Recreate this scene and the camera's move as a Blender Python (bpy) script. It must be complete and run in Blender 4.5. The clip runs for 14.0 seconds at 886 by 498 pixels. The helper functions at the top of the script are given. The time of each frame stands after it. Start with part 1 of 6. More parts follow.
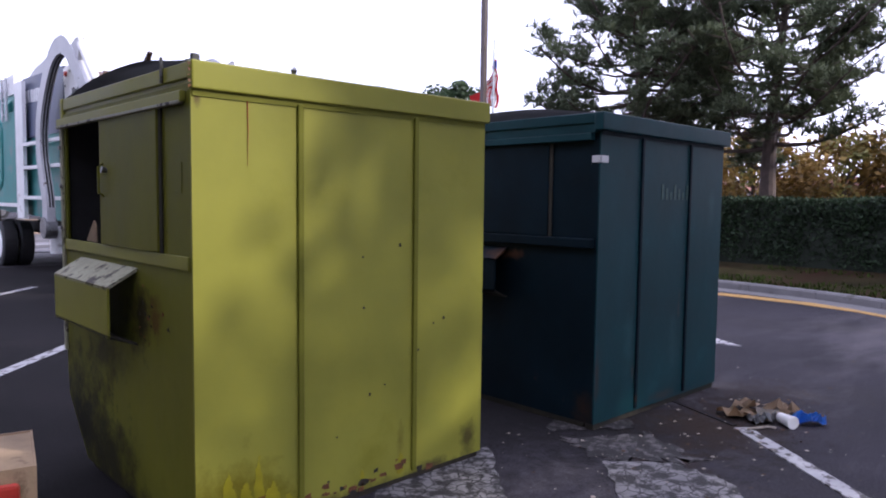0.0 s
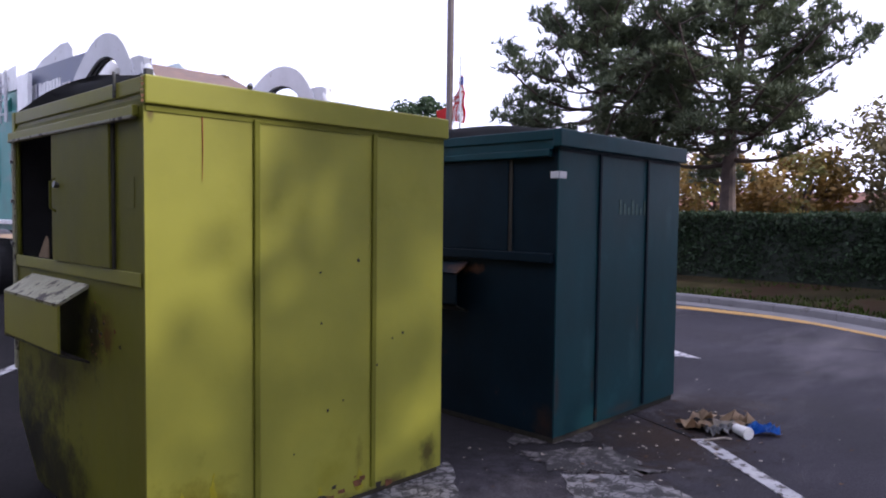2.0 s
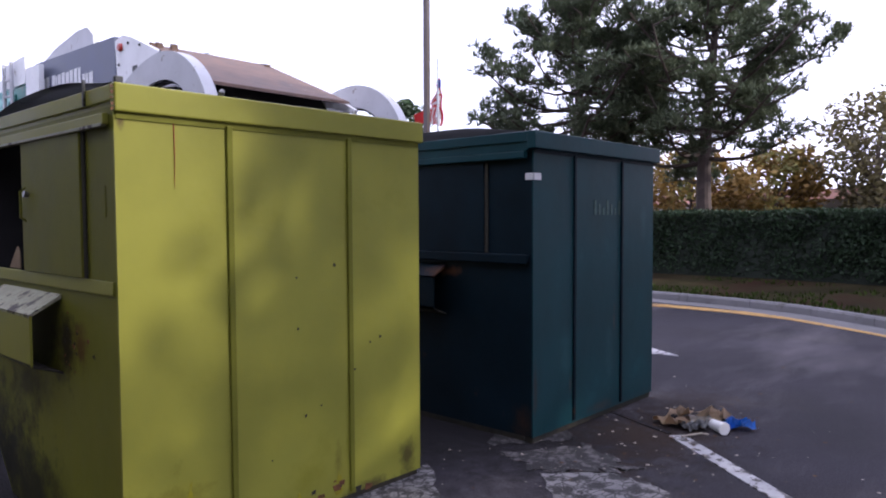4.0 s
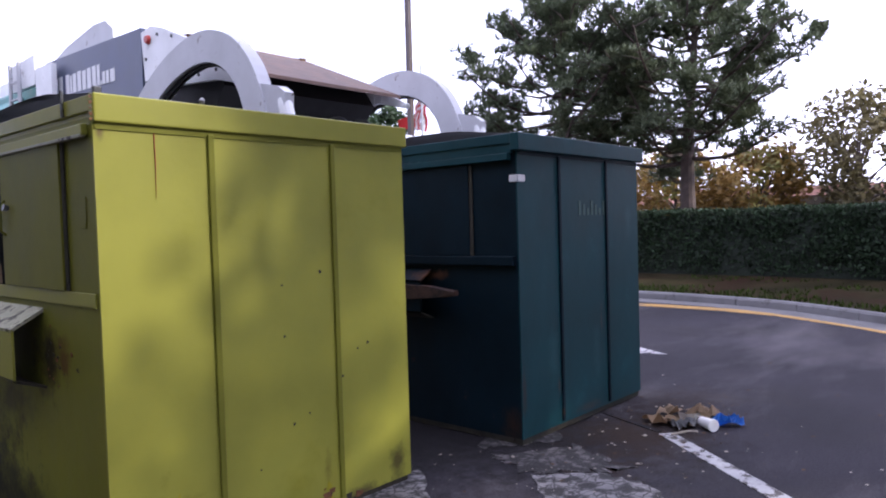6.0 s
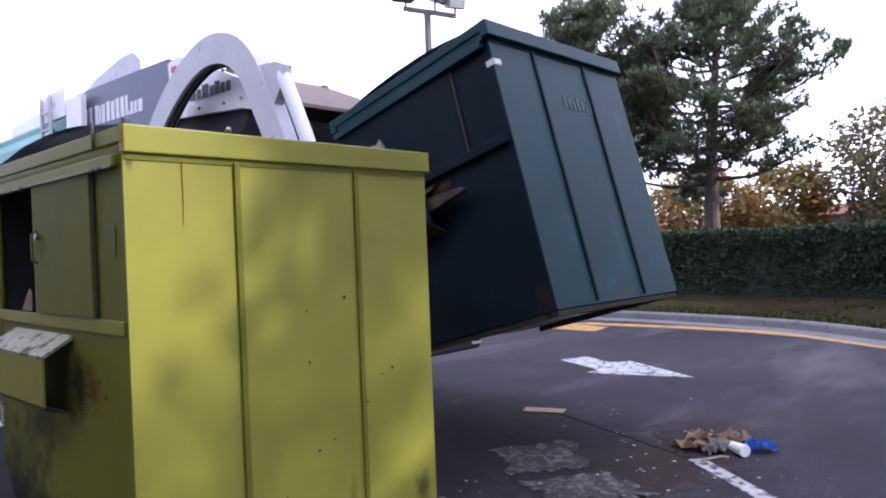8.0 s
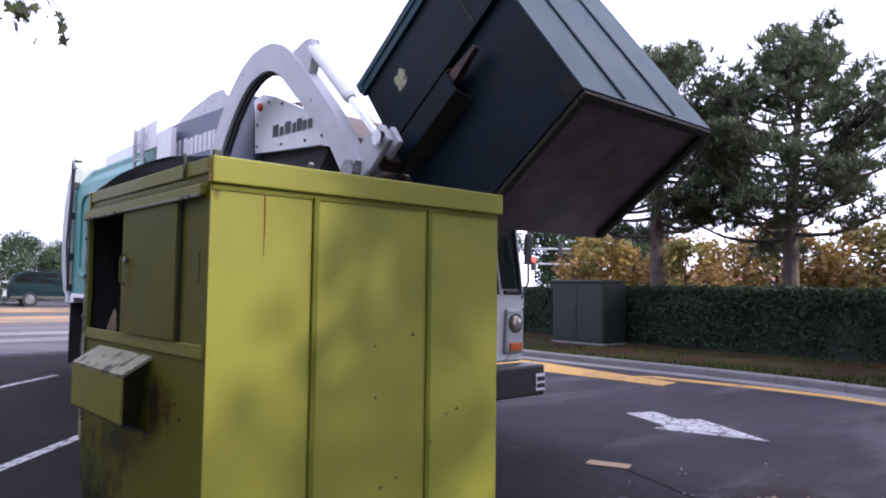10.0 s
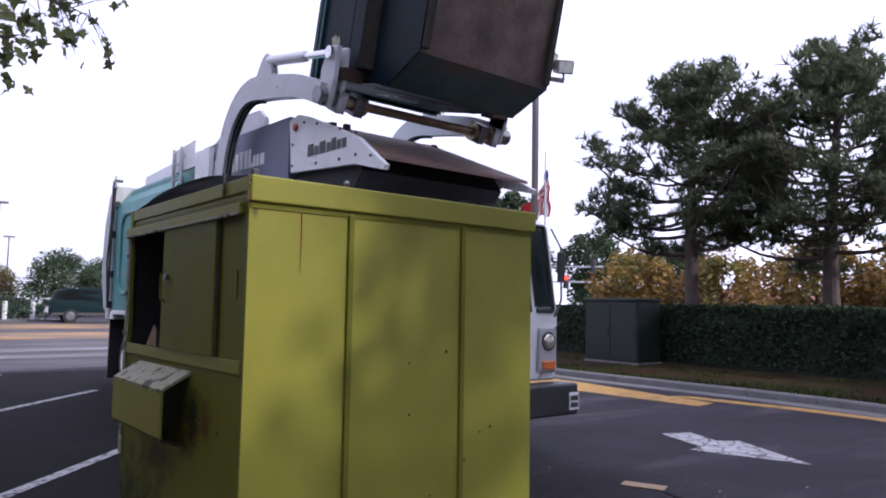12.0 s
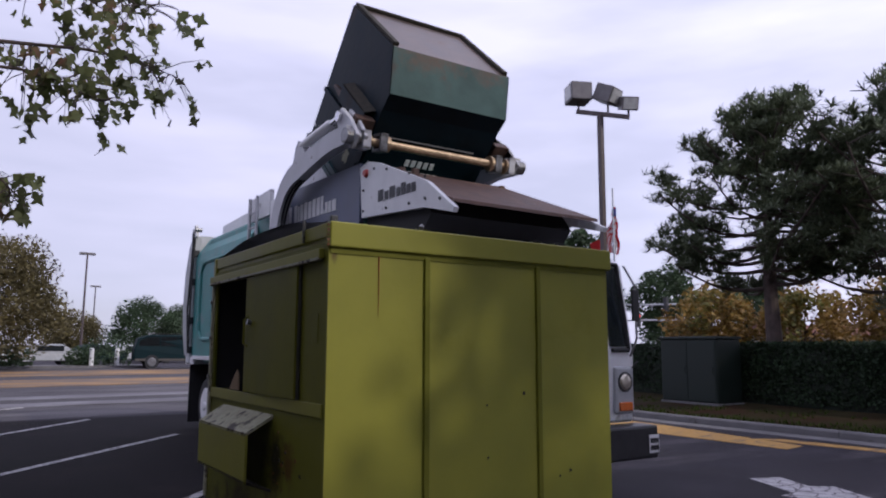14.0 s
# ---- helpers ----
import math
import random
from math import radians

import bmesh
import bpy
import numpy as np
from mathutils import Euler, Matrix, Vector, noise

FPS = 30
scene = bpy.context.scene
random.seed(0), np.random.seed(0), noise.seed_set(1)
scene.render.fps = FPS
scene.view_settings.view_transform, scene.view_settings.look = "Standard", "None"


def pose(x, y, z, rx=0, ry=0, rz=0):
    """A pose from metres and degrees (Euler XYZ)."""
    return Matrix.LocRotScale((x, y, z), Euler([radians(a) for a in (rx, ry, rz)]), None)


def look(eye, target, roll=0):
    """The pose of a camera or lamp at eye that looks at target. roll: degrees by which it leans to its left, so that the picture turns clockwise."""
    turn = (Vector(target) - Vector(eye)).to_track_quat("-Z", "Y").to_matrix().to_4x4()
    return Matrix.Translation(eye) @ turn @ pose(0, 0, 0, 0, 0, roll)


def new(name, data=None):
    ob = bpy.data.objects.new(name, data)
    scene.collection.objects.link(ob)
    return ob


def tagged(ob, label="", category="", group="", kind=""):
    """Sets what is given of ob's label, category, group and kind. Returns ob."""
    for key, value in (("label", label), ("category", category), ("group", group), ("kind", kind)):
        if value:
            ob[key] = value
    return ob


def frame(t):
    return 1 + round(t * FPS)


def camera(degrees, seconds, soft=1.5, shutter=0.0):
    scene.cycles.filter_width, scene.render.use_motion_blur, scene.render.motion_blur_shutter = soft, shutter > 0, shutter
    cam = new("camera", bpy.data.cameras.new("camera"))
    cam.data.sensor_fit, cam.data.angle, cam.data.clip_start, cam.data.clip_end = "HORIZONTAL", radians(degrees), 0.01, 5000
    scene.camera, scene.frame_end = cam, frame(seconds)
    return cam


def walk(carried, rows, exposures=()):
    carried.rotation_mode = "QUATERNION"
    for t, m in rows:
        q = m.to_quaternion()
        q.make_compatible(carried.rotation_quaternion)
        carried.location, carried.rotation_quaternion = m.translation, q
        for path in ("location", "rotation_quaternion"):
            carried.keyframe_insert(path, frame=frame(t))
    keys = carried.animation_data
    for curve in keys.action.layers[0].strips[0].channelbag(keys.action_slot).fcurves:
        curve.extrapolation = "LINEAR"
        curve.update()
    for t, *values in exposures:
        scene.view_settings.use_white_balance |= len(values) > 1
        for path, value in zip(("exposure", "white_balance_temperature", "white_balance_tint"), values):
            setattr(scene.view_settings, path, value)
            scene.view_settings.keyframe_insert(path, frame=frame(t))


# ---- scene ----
cam = camera(63.8, 14.0, soft=2.0)
PATH = [
    (0, (-1.466, -3.058, 1.636), (-0.087, -1.616, 1.501), 0.8),
    (0.5, (-1.448, -3.093, 1.650), (-0.042, -1.676, 1.531), 0.7),
    (1, (-1.479, -3.130, 1.636), (-0.081, -1.703, 1.534), 0.7),
    (1.5, (-1.443, -3.114, 1.644), (-0.022, -1.710, 1.543), 1.0),
    (2, (-1.437, -3.113, 1.641), (0.005, -1.731, 1.548), 0.8),
    (2.5, (-1.437, -3.135, 1.646), (0.016, -1.763, 1.566), 0.4),
    (3, (-1.453, -3.127, 1.643), (0.021, -1.777, 1.561), -0.0),
    (3.5, (-1.436, -3.143, 1.644), (0.039, -1.795, 1.559), 0.0),
    (6, (-1.420, -3.156, 1.635), (0.083, -1.838, 1.564), -1.5),
    (6.5, (-1.410, -3.160, 1.649), (0.083, -1.831, 1.583), -1.8),
    (7, (-1.421, -3.150, 1.640), (0.079, -1.828, 1.569), -2.0),
    (7.5, (-1.407, -3.171, 1.654), (0.075, -1.827, 1.619), -2.0),
    (8, (-1.425, -3.146, 1.645), (0.039, -1.783, 1.640), -2.1),
    (10.5, (-1.461, -3.121, 1.634), (-0.159, -1.610, 1.772), 1.3),
    (11, (-1.476, -3.126, 1.630), (-0.193, -1.599, 1.784), 1.1),
    (11.5, (-1.486, -3.123, 1.631), (-0.218, -1.585, 1.792), 0.9),
    (12, (-1.475, -3.130, 1.633), (-0.213, -1.587, 1.797), 1.1),
    (12.5, (-1.494, -3.129, 1.632), (-0.283, -1.556, 1.874), 0.1),
    (13, (-1.506, -3.125, 1.635), (-0.339, -1.529, 1.937), -0.3),
    (13.5, (-1.509, -3.122, 1.640), (-0.384, -1.492, 1.920), -0.1),
    (14, (-1.524, -3.121, 1.632), (-0.420, -1.477, 1.908), 0.3),
]
EXPOSURE = [(0, -0.13, 5970, 12), (3, -0.18, 5970, 12), (5, -0.03, 5970, 12), (7.5, 0.29, 5850, 12), (8, 0.32, 5850, 12), (10.5, -0.05, 5970, 12), (11.5, -0.32, 5970, 12), (12, -0.49, 5970, 12), (12.5, -0.67, 5970, 12), (13, -1.10, 6100, 12), (14, -1.27, 6050, 12)]
walk(cam, [(t, look(eye, target, roll)) for t, eye, target, roll in PATH], EXPOSURE)

# ---- light ----
SUN_DIR = Vector((0.42, -0.80, 0.60)).normalized()      # towards the sun
world = bpy.data.worlds.new("sky")
scene.world = world
world.use_nodes = True
wn, wl = world.node_tree.nodes, world.node_tree.links
wn.clear()
w_out = wn.new("ShaderNodeOutputWorld")
w_bg = wn.new("ShaderNodeBackground")
w_sky = wn.new("ShaderNodeTexSky")
w_sky.sky_type = 'NISHITA'
w_sky.sun_disc = False
w_sky.sun_elevation = math.asin(SUN_DIR.z)
w_sky.sun_rotation = math.atan2(SUN_DIR.x, SUN_DIR.y)
w_tc = wn.new("ShaderNodeTexCoord")
w_map = wn.new("ShaderNodeMapping")
w_map.inputs["Scale"].default_value = (1.2, 1.2, 5.5)
w_noise = wn.new("ShaderNodeTexNoise")
w_noise.inputs["Scale"].default_value = 1.7
w_noise.inputs["Detail"].default_value = 5
w_ramp = wn.new("ShaderNodeValToRGB")
w_ramp.color_ramp.elements[0].position, w_ramp.color_ramp.elements[0].color = 0.30, (0.62, 0.62, 0.62, 1)
w_ramp.color_ramp.elements[1].position, w_ramp.color_ramp.elements[1].color = 0.62, (0.95, 0.95, 0.95, 1)
w_mix = wn.new("ShaderNodeMixRGB")
wl.new(w_tc.outputs["Generated"], w_map.inputs["Vector"])
wl.new(w_map.outputs[0], w_noise.inputs["Vector"])
wl.new(w_noise.outputs["Fac"], w_ramp.inputs["Fac"])
wl.new(w_ramp.outputs["Color"], w_mix.inputs[0])
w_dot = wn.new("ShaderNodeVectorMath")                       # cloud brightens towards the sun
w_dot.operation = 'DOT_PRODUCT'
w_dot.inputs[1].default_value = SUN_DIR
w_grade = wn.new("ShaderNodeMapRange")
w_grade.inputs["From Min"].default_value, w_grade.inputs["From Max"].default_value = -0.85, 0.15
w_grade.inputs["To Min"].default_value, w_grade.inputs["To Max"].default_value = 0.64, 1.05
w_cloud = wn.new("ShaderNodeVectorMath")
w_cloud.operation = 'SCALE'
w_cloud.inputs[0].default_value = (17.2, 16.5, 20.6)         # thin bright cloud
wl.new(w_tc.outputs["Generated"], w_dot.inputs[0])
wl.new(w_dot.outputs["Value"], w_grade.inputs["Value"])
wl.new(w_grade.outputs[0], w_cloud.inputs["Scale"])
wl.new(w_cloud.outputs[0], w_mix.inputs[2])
wl.new(w_sky.outputs[0], w_mix.inputs[1])
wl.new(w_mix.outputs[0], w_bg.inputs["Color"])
w_bg.inputs["Strength"].default_value = 0.15
wl.new(w_bg.outputs[0], w_out.inputs["Surface"])

sun = new("sun", bpy.data.lights.new("sun", 'SUN'))
sun.data.energy, sun.data.angle, sun.data.color = 4.3, radians(1.1), (1.0, 0.90, 0.74)
sun.matrix_world = look((0, 0, 30), Vector((0, 0, 30)) - SUN_DIR)


# ---- materials ----
def material(name, base, rough=0.6, metal=0.0, vary=0.15, scale=6.0, bump=0.1, bump_scale=60.0, second=None, spots=0.55, spot_scale=2.5,
             spot_soft=0.12, random_tint=0.0, spec=0.5, streak=None, translucent=0.0, fine=0.0):
    """A surface with colour variation at two scales, fine relief, and stains, wear or streaks of a second colour."""
    m = bpy.data.materials.new(name)
    m.use_nodes = True
    n, l = m.node_tree.nodes, m.node_tree.links
    b = n["Principled BSDF"]
    b.inputs["Metallic"].default_value = metal
    b.inputs["Specular IOR Level"].default_value = spec
    tc = n.new("ShaderNodeTexCoord")
    co = tc.outputs["Object"]
    n1 = n.new("ShaderNodeTexNoise")
    n1.inputs["Scale"].default_value, n1.inputs["Detail"].default_value = scale, 6
    l.new(co, n1.inputs["Vector"])
    lo = tuple(c * (1 - vary) for c in base)
    hi = tuple(min(1, c * (1 + vary)) for c in base)
    r1 = n.new("ShaderNodeValToRGB")
    r1.color_ramp.elements[0].position, r1.color_ramp.elements[0].color = 0.3, (*lo, 1)
    r1.color_ramp.elements[1].position, r1.color_ramp.elements[1].color = 0.7, (*hi, 1)
    l.new(n1.outputs["Fac"], r1.inputs["Fac"])
    colour = r1.outputs["Color"]
    if second:
        mp = n.new("ShaderNodeMapping")
        mp.inputs["Scale"].default_value = streak or (1, 1, 1)
        l.new(co, mp.inputs["Vector"])
        n2 = n.new("ShaderNodeTexNoise")
        n2.inputs["Scale"].default_value, n2.inputs["Detail"].default_value, n2.inputs["Roughness"].default_value = spot_scale, 9, 0.65
        l.new(mp.outputs[0], n2.inputs["Vector"])
        r2 = n.new("ShaderNodeValToRGB")
        r2.color_ramp.elements[0].position, r2.color_ramp.elements[0].color = spots, (0, 0, 0, 1)
        r2.color_ramp.elements[1].position, r2.color_ramp.elements[1].color = min(1, spots + spot_soft), (1, 1, 1, 1)
        l.new(n2.outputs["Fac"], r2.inputs["Fac"])
        mx = n.new("ShaderNodeMixRGB")
        mx.inputs[2].default_value = (*second, 1)
        l.new(r2.outputs["Color"], mx.inputs[0])
        l.new(colour, mx.inputs[1])
        colour = mx.outputs[0]
    if fine:
        nf = n.new("ShaderNodeTexNoise")
        nf.inputs["Scale"].default_value, nf.inputs["Detail"].default_value = 70, 3
        l.new(co, nf.inputs["Vector"])
        mf = n.new("ShaderNodeMapRange")
        mf.inputs["From Min"].default_value, mf.inputs["From Max"].default_value = 0.3, 0.7
        mf.inputs["To Min"].default_value, mf.inputs["To Max"].default_value = 1 - fine, 1 + fine
        l.new(nf.outputs["Fac"], mf.inputs["Value"])
        hf = n.new("ShaderNodeHueSaturation")
        l.new(mf.outputs[0], hf.inputs["Value"])
        l.new(colour, hf.inputs["Color"])
        colour = hf.outputs[0]
    if random_tint:
        oi = n.new("ShaderNodeNewGeometry")
        mth = n.new("ShaderNodeMapRange")
        mth.inputs["To Min"].default_value, mth.inputs["To Max"].default_value = 1 - random_tint, 1 + random_tint
        l.new(oi.outputs["Random Per Island"], mth.inputs["Value"])
        hs = n.new("ShaderNodeHueSaturation")
        l.new(mth.outputs[0], hs.inputs["Value"])
        l.new(colour, hs.inputs["Color"])
        colour = hs.outputs[0]
    l.new(colour, b.inputs["Base Color"])
    rr = n.new("ShaderNodeMapRange")
    rr.inputs["To Min"].default_value, rr.inputs["To Max"].default_value = max(0.02, rough - 0.1), min(1, rough + 0.1)
    l.new(n1.outputs["Fac"], rr.inputs["Value"])
    l.new(rr.outputs[0], b.inputs["Roughness"])
    if bump:
        n3 = n.new("ShaderNodeTexNoise")
        n3.inputs["Scale"].default_value, n3.inputs["Detail"].default_value = bump_scale, 4
        l.new(co, n3.inputs["Vector"])
        bp = n.new("ShaderNodeBump")
        bp.inputs["Strength"].default_value, bp.inputs["Distance"].default_value = bump, 0.01
        l.new(n3.outputs["Fac"], bp.inputs["Height"])
        l.new(bp.outputs[0], b.inputs["Normal"])
    if translucent:
        tr = n.new("ShaderNodeBsdfTranslucent")
        l.new(colour, tr.inputs["Color"])
        ms = n.new("ShaderNodeMixShader")
        ms.inputs[0].default_value = translucent
        l.new(b.outputs[0], ms.inputs[1])
        l.new(tr.outputs[0], ms.inputs[2])
        l.new(ms.outputs[0], n["Material Output"].inputs["Surface"])
    return m


def cracked(name, base, dark, wear=0.5, cell=7.0):
    """Old road paint: net of cracks over patchy wear."""
    m = material(name, base, 0.8, vary=0.25, scale=6, bump=0.5, bump_scale=120, second=dark, spots=wear, spot_scale=9, spot_soft=0.10)
    n, l = m.node_tree.nodes, m.node_tree.links
    v = n.new("ShaderNodeTexVoronoi")
    v.feature = 'DISTANCE_TO_EDGE'
    v.inputs["Scale"].default_value = cell
    tc = n.new("ShaderNodeTexCoord")
    wob = n.new("ShaderNodeTexNoise")
    wob.inputs["Scale"].default_value = 5
    mixv = n.new("ShaderNodeMixRGB")
    mixv.inputs[0].default_value = 0.12
    l.new(tc.outputs["Object"], wob.inputs["Vector"])
    l.new(tc.outputs["Object"], mixv.inputs[1])
    l.new(wob.outputs["Color"], mixv.inputs[2])
    l.new(mixv.outputs[0], v.inputs["Vector"])
    r = n.new("ShaderNodeValToRGB")
    r.color_ramp.elements[0].position, r.color_ramp.elements[0].color = 0.02, (1, 1, 1, 1)
    r.color_ramp.elements[1].position, r.color_ramp.elements[1].color = 0.07, (0, 0, 0, 1)
    l.new(v.outputs["Distance"], r.inputs["Fac"])
    b = n["Principled BSDF"]
    old = b.inputs["Base Color"].links[0].from_socket
    mx = n.new("ShaderNodeMixRGB")
    mx.inputs[2].default_value = (*dark, 1)
    l.new(r.outputs["Color"], mx.inputs[0])
    l.new(old, mx.inputs[1])
    l.new(mx.outputs[0], b.inputs["Base Color"])
    return m


def stained_toned(m, blobs):
    """Adds stains or patches of tone with a place and shape of their own: (centre, stretch, colour, reach, strength) in
    the thing's own space.
    """
    n, l = m.node_tree.nodes, m.node_tree.links
    b = n["Principled BSDF"]
    tc = n.new("ShaderNodeTexCoord")
    nz = n.new("ShaderNodeTexNoise")
    nz.inputs["Scale"].default_value, nz.inputs["Detail"].default_value, nz.inputs["Roughness"].default_value = 7, 8, 0.7
    l.new(tc.outputs["Object"], nz.inputs["Vector"])
    for centre, stretch, colour, reach, strength in blobs:
        off = n.new("ShaderNodeVectorMath")
        off.operation = 'SUBTRACT'
        off.inputs[1].default_value = centre
        l.new(tc.outputs["Object"], off.inputs[0])
        sc = n.new("ShaderNodeVectorMath")
        sc.operation = 'MULTIPLY'
        sc.inputs[1].default_value = stretch
        l.new(off.outputs[0], sc.inputs[0])
        ln = n.new("ShaderNodeVectorMath")
        ln.operation = 'LENGTH'
        l.new(sc.outputs[0], ln.inputs[0])
        ad = n.new("ShaderNodeMath")
        ad.operation = 'MULTIPLY_ADD'
        ad.inputs[1].default_value = reach * 2.6
        l.new(nz.outputs["Fac"], ad.inputs[0])
        l.new(ln.outputs["Value"], ad.inputs[2])
        mr = n.new("ShaderNodeMapRange")
        mr.inputs["From Min"].default_value, mr.inputs["From Max"].default_value = reach * 1.5, reach * 2.35
        mr.inputs["To Min"].default_value, mr.inputs["To Max"].default_value = strength, 0.0
        l.new(ad.outputs[0], mr.inputs["Value"])
        mx = n.new("ShaderNodeMixRGB")
        mx.inputs[2].default_value = (*colour, 1)
        old = b.inputs["Base Color"].links[0].from_socket
        l.new(mr.outputs[0], mx.inputs[0])
        l.new(old, mx.inputs[1])
        l.new(mx.outputs[0], b.inputs["Base Color"])
    return m


def glow(name, colour, strength):
    m = bpy.data.materials.new(name)
    m.use_nodes = True
    b = m.node_tree.nodes["Principled BSDF"]
    b.inputs["Base Color"].default_value = (*colour, 1)
    b.inputs["Emission Color"].default_value = (*colour, 1)
    b.inputs["Emission Strength"].default_value = strength
    return m


YELLOW = material("yellow_green_paint", (0.245, 0.240, 0.034), 0.46, spec=0.26, vary=0.10, scale=2.2, bump=0.25, bump_scale=5, second=(0.21, 0.20, 0.02), spots=0.60, spot_scale=1.6, spot_soft=0.2)
# Base darkened to hold the shade on the yellow dumpster's side; spots are wear.
YELLOW_SHADED_WORN = material("yellow_green_paint_shaded_worn", (0.145, 0.145, 0.018), 0.55, spec=0.14, vary=0.12, scale=3, bump=0.3, bump_scale=8, second=(0.045, 0.035, 0.02), spots=0.70, spot_scale=3.2, spot_soft=0.10)
# Same shade-darkened base; the blobs are soot and rust.
YELLOW_SIDE = stained_toned(material("shaded_sooty_side_paint", (0.145, 0.145, 0.018), 0.55, spec=0.14, vary=0.12, scale=3, bump=0.3, bump_scale=8, second=(0.12, 0.11, 0.02), spots=0.62, spot_scale=2.2, spot_soft=0.2),
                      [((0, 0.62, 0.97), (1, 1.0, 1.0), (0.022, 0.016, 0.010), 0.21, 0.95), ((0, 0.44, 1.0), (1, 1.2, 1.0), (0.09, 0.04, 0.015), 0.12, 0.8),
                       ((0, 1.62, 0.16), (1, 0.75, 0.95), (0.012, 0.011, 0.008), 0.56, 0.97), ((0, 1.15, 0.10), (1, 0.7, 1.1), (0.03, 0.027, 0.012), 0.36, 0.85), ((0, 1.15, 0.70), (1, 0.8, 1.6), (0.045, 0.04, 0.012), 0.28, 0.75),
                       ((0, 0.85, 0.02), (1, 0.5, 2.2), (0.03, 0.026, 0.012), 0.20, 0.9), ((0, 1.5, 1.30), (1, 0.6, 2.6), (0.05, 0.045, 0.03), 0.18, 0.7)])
YELLOW_FRONT = stained_toned(material("yellow_green_front_paint", (0.245, 0.240, 0.034), 0.46, spec=0.26, vary=0.10, scale=2.2, bump=0.3, bump_scale=4, second=(0.20, 0.192, 0.014), spots=0.58, spot_scale=1.6, spot_soft=0.2),
                       [((0.16, 0, 0.10), (0.85, 1, 1.0), (0.135, 0.115, 0.004), 0.30, 0.95), ((0.44, 0, 0.05), (1.4, 1, 1.0), (0.15, 0.13, 0.004), 0.20, 0.9), ((0.02, 0, 0.02), (1.5, 1, 1.2), (0.05, 0.035, 0.010), 0.12, 0.9),
                        ((1.78, 0, 0.10), (1.6, 1, 1.0), (0.06, 0.05, 0.012), 0.14, 0.9), ((0.75, 0, -0.03), (0.35, 1, 2.4), (0.05, 0.038, 0.012), 0.16, 0.9), ((1.40, 0, -0.03), (0.45, 1, 2.2), (0.045, 0.034, 0.012), 0.17, 0.9),
                        ((1.22, 0, 0.22), (2.5, 1, 0.9), (0.14, 0.115, 0.012), 0.10, 0.8), ((0.03, 0, 2.06), (3, 1, 1), (0.09, 0.05, 0.02), 0.06, 0.8)])
YELLOW_GRIME = material("scraped_pale_paint", (0.34, 0.33, 0.22), 0.7, vary=0.25, scale=9, bump=0.4, second=(0.05, 0.04, 0.03), spots=0.52, spot_scale=9, spot_soft=0.08)
# Pale teal blobs stand in for sun patches; the brown ones are rust.
TEAL = stained_toned(material("dark_green_paint", (0.004, 0.036, 0.044), 0.48, spec=0.24, vary=0.22, scale=2.0, bump=0.3, bump_scale=5, second=(0.012, 0.062, 0.068), spots=0.60, spot_scale=2.0, spot_soft=0.15),
               [((0.42, 0, 0.55), (2.6, 0, 0.9), (0.022, 0.075, 0.080), 0.22, 0.5), ((1.10, 0, 0.45), (3.0, 0, 0.8), (0.026, 0.070, 0.074), 0.22, 0.5), ((1.18, 0, 0.75), (6.0, 0, 1.2), (0.085, 0.045, 0.032), 0.16, 0.6), ((0.50, 0, 0.30), (5.0, 0, 1.4), (0.075, 0.045, 0.035), 0.12, 0.6),
                ((0.03, 0, 0.35), (5.0, 0, 0.7), (0.040, 0.022, 0.018), 0.16, 0.7), ((1.70, 0, 1.55), (2.4, 0, 1.0), (0.022, 0.075, 0.080), 0.18, 0.5), ((0.95, 0, 0.05), (0.5, 0, 3.0), (0.045, 0.035, 0.030), 0.12, 0.6)])
RED_RUN = material("red_primer_run", (0.22, 0.03, 0.012), 0.7, vary=0.3, scale=30)
# Darkened base keeps the green side in shade; blobs are smudges and rust.
TEAL_SHADED_WORN = stained_toned(material("dark_green_paint_shaded_worn", (0.003, 0.010, 0.016), 0.50, spec=0.12, vary=0.25, scale=3, bump=0.3, bump_scale=8, second=(0.03, 0.02, 0.016), spots=0.66, spot_scale=3.0, spot_soft=0.08),
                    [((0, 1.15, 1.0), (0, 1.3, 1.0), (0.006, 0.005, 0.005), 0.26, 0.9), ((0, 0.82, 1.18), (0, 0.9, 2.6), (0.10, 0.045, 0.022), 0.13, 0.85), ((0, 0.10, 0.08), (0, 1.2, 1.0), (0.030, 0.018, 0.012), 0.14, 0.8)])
# Paled to pass for sunlit on the tipped sloping panel; brown blobs are rust.
TEAL_SUNLIT_FADED = stained_toned(material("sunlit_faded_green_paint", (0.052, 0.098, 0.094), 0.5, spec=0.3, vary=0.25, scale=2.0, bump=0.3, bump_scale=8, second=(0.075, 0.070, 0.062), spots=0.58, spot_scale=1.4, spot_soft=0.2),
                     [((0.6, 1.55, 0.0), (0.55, 1.0, 1.3), (0.120, 0.082, 0.062), 0.34, 0.85), ((1.5, 1.58, 0.02), (0.7, 1.0, 1.6), (0.115, 0.085, 0.068), 0.26, 0.8), ((0.0, 1.7, 0.25), (2.0, 1.0, 0.8), (0.075, 0.055, 0.050), 0.18, 0.7)])
TEAL_SCUFF = material("scuffed_paint_marks", (0.035, 0.075, 0.066), 0.6, vary=0.3, scale=30, bump=0.2)
OCHRE = material("oily_ochre_stain", (0.25, 0.225, 0.006), 0.4, spec=0.35, vary=0.2, scale=9, bump=0.1)
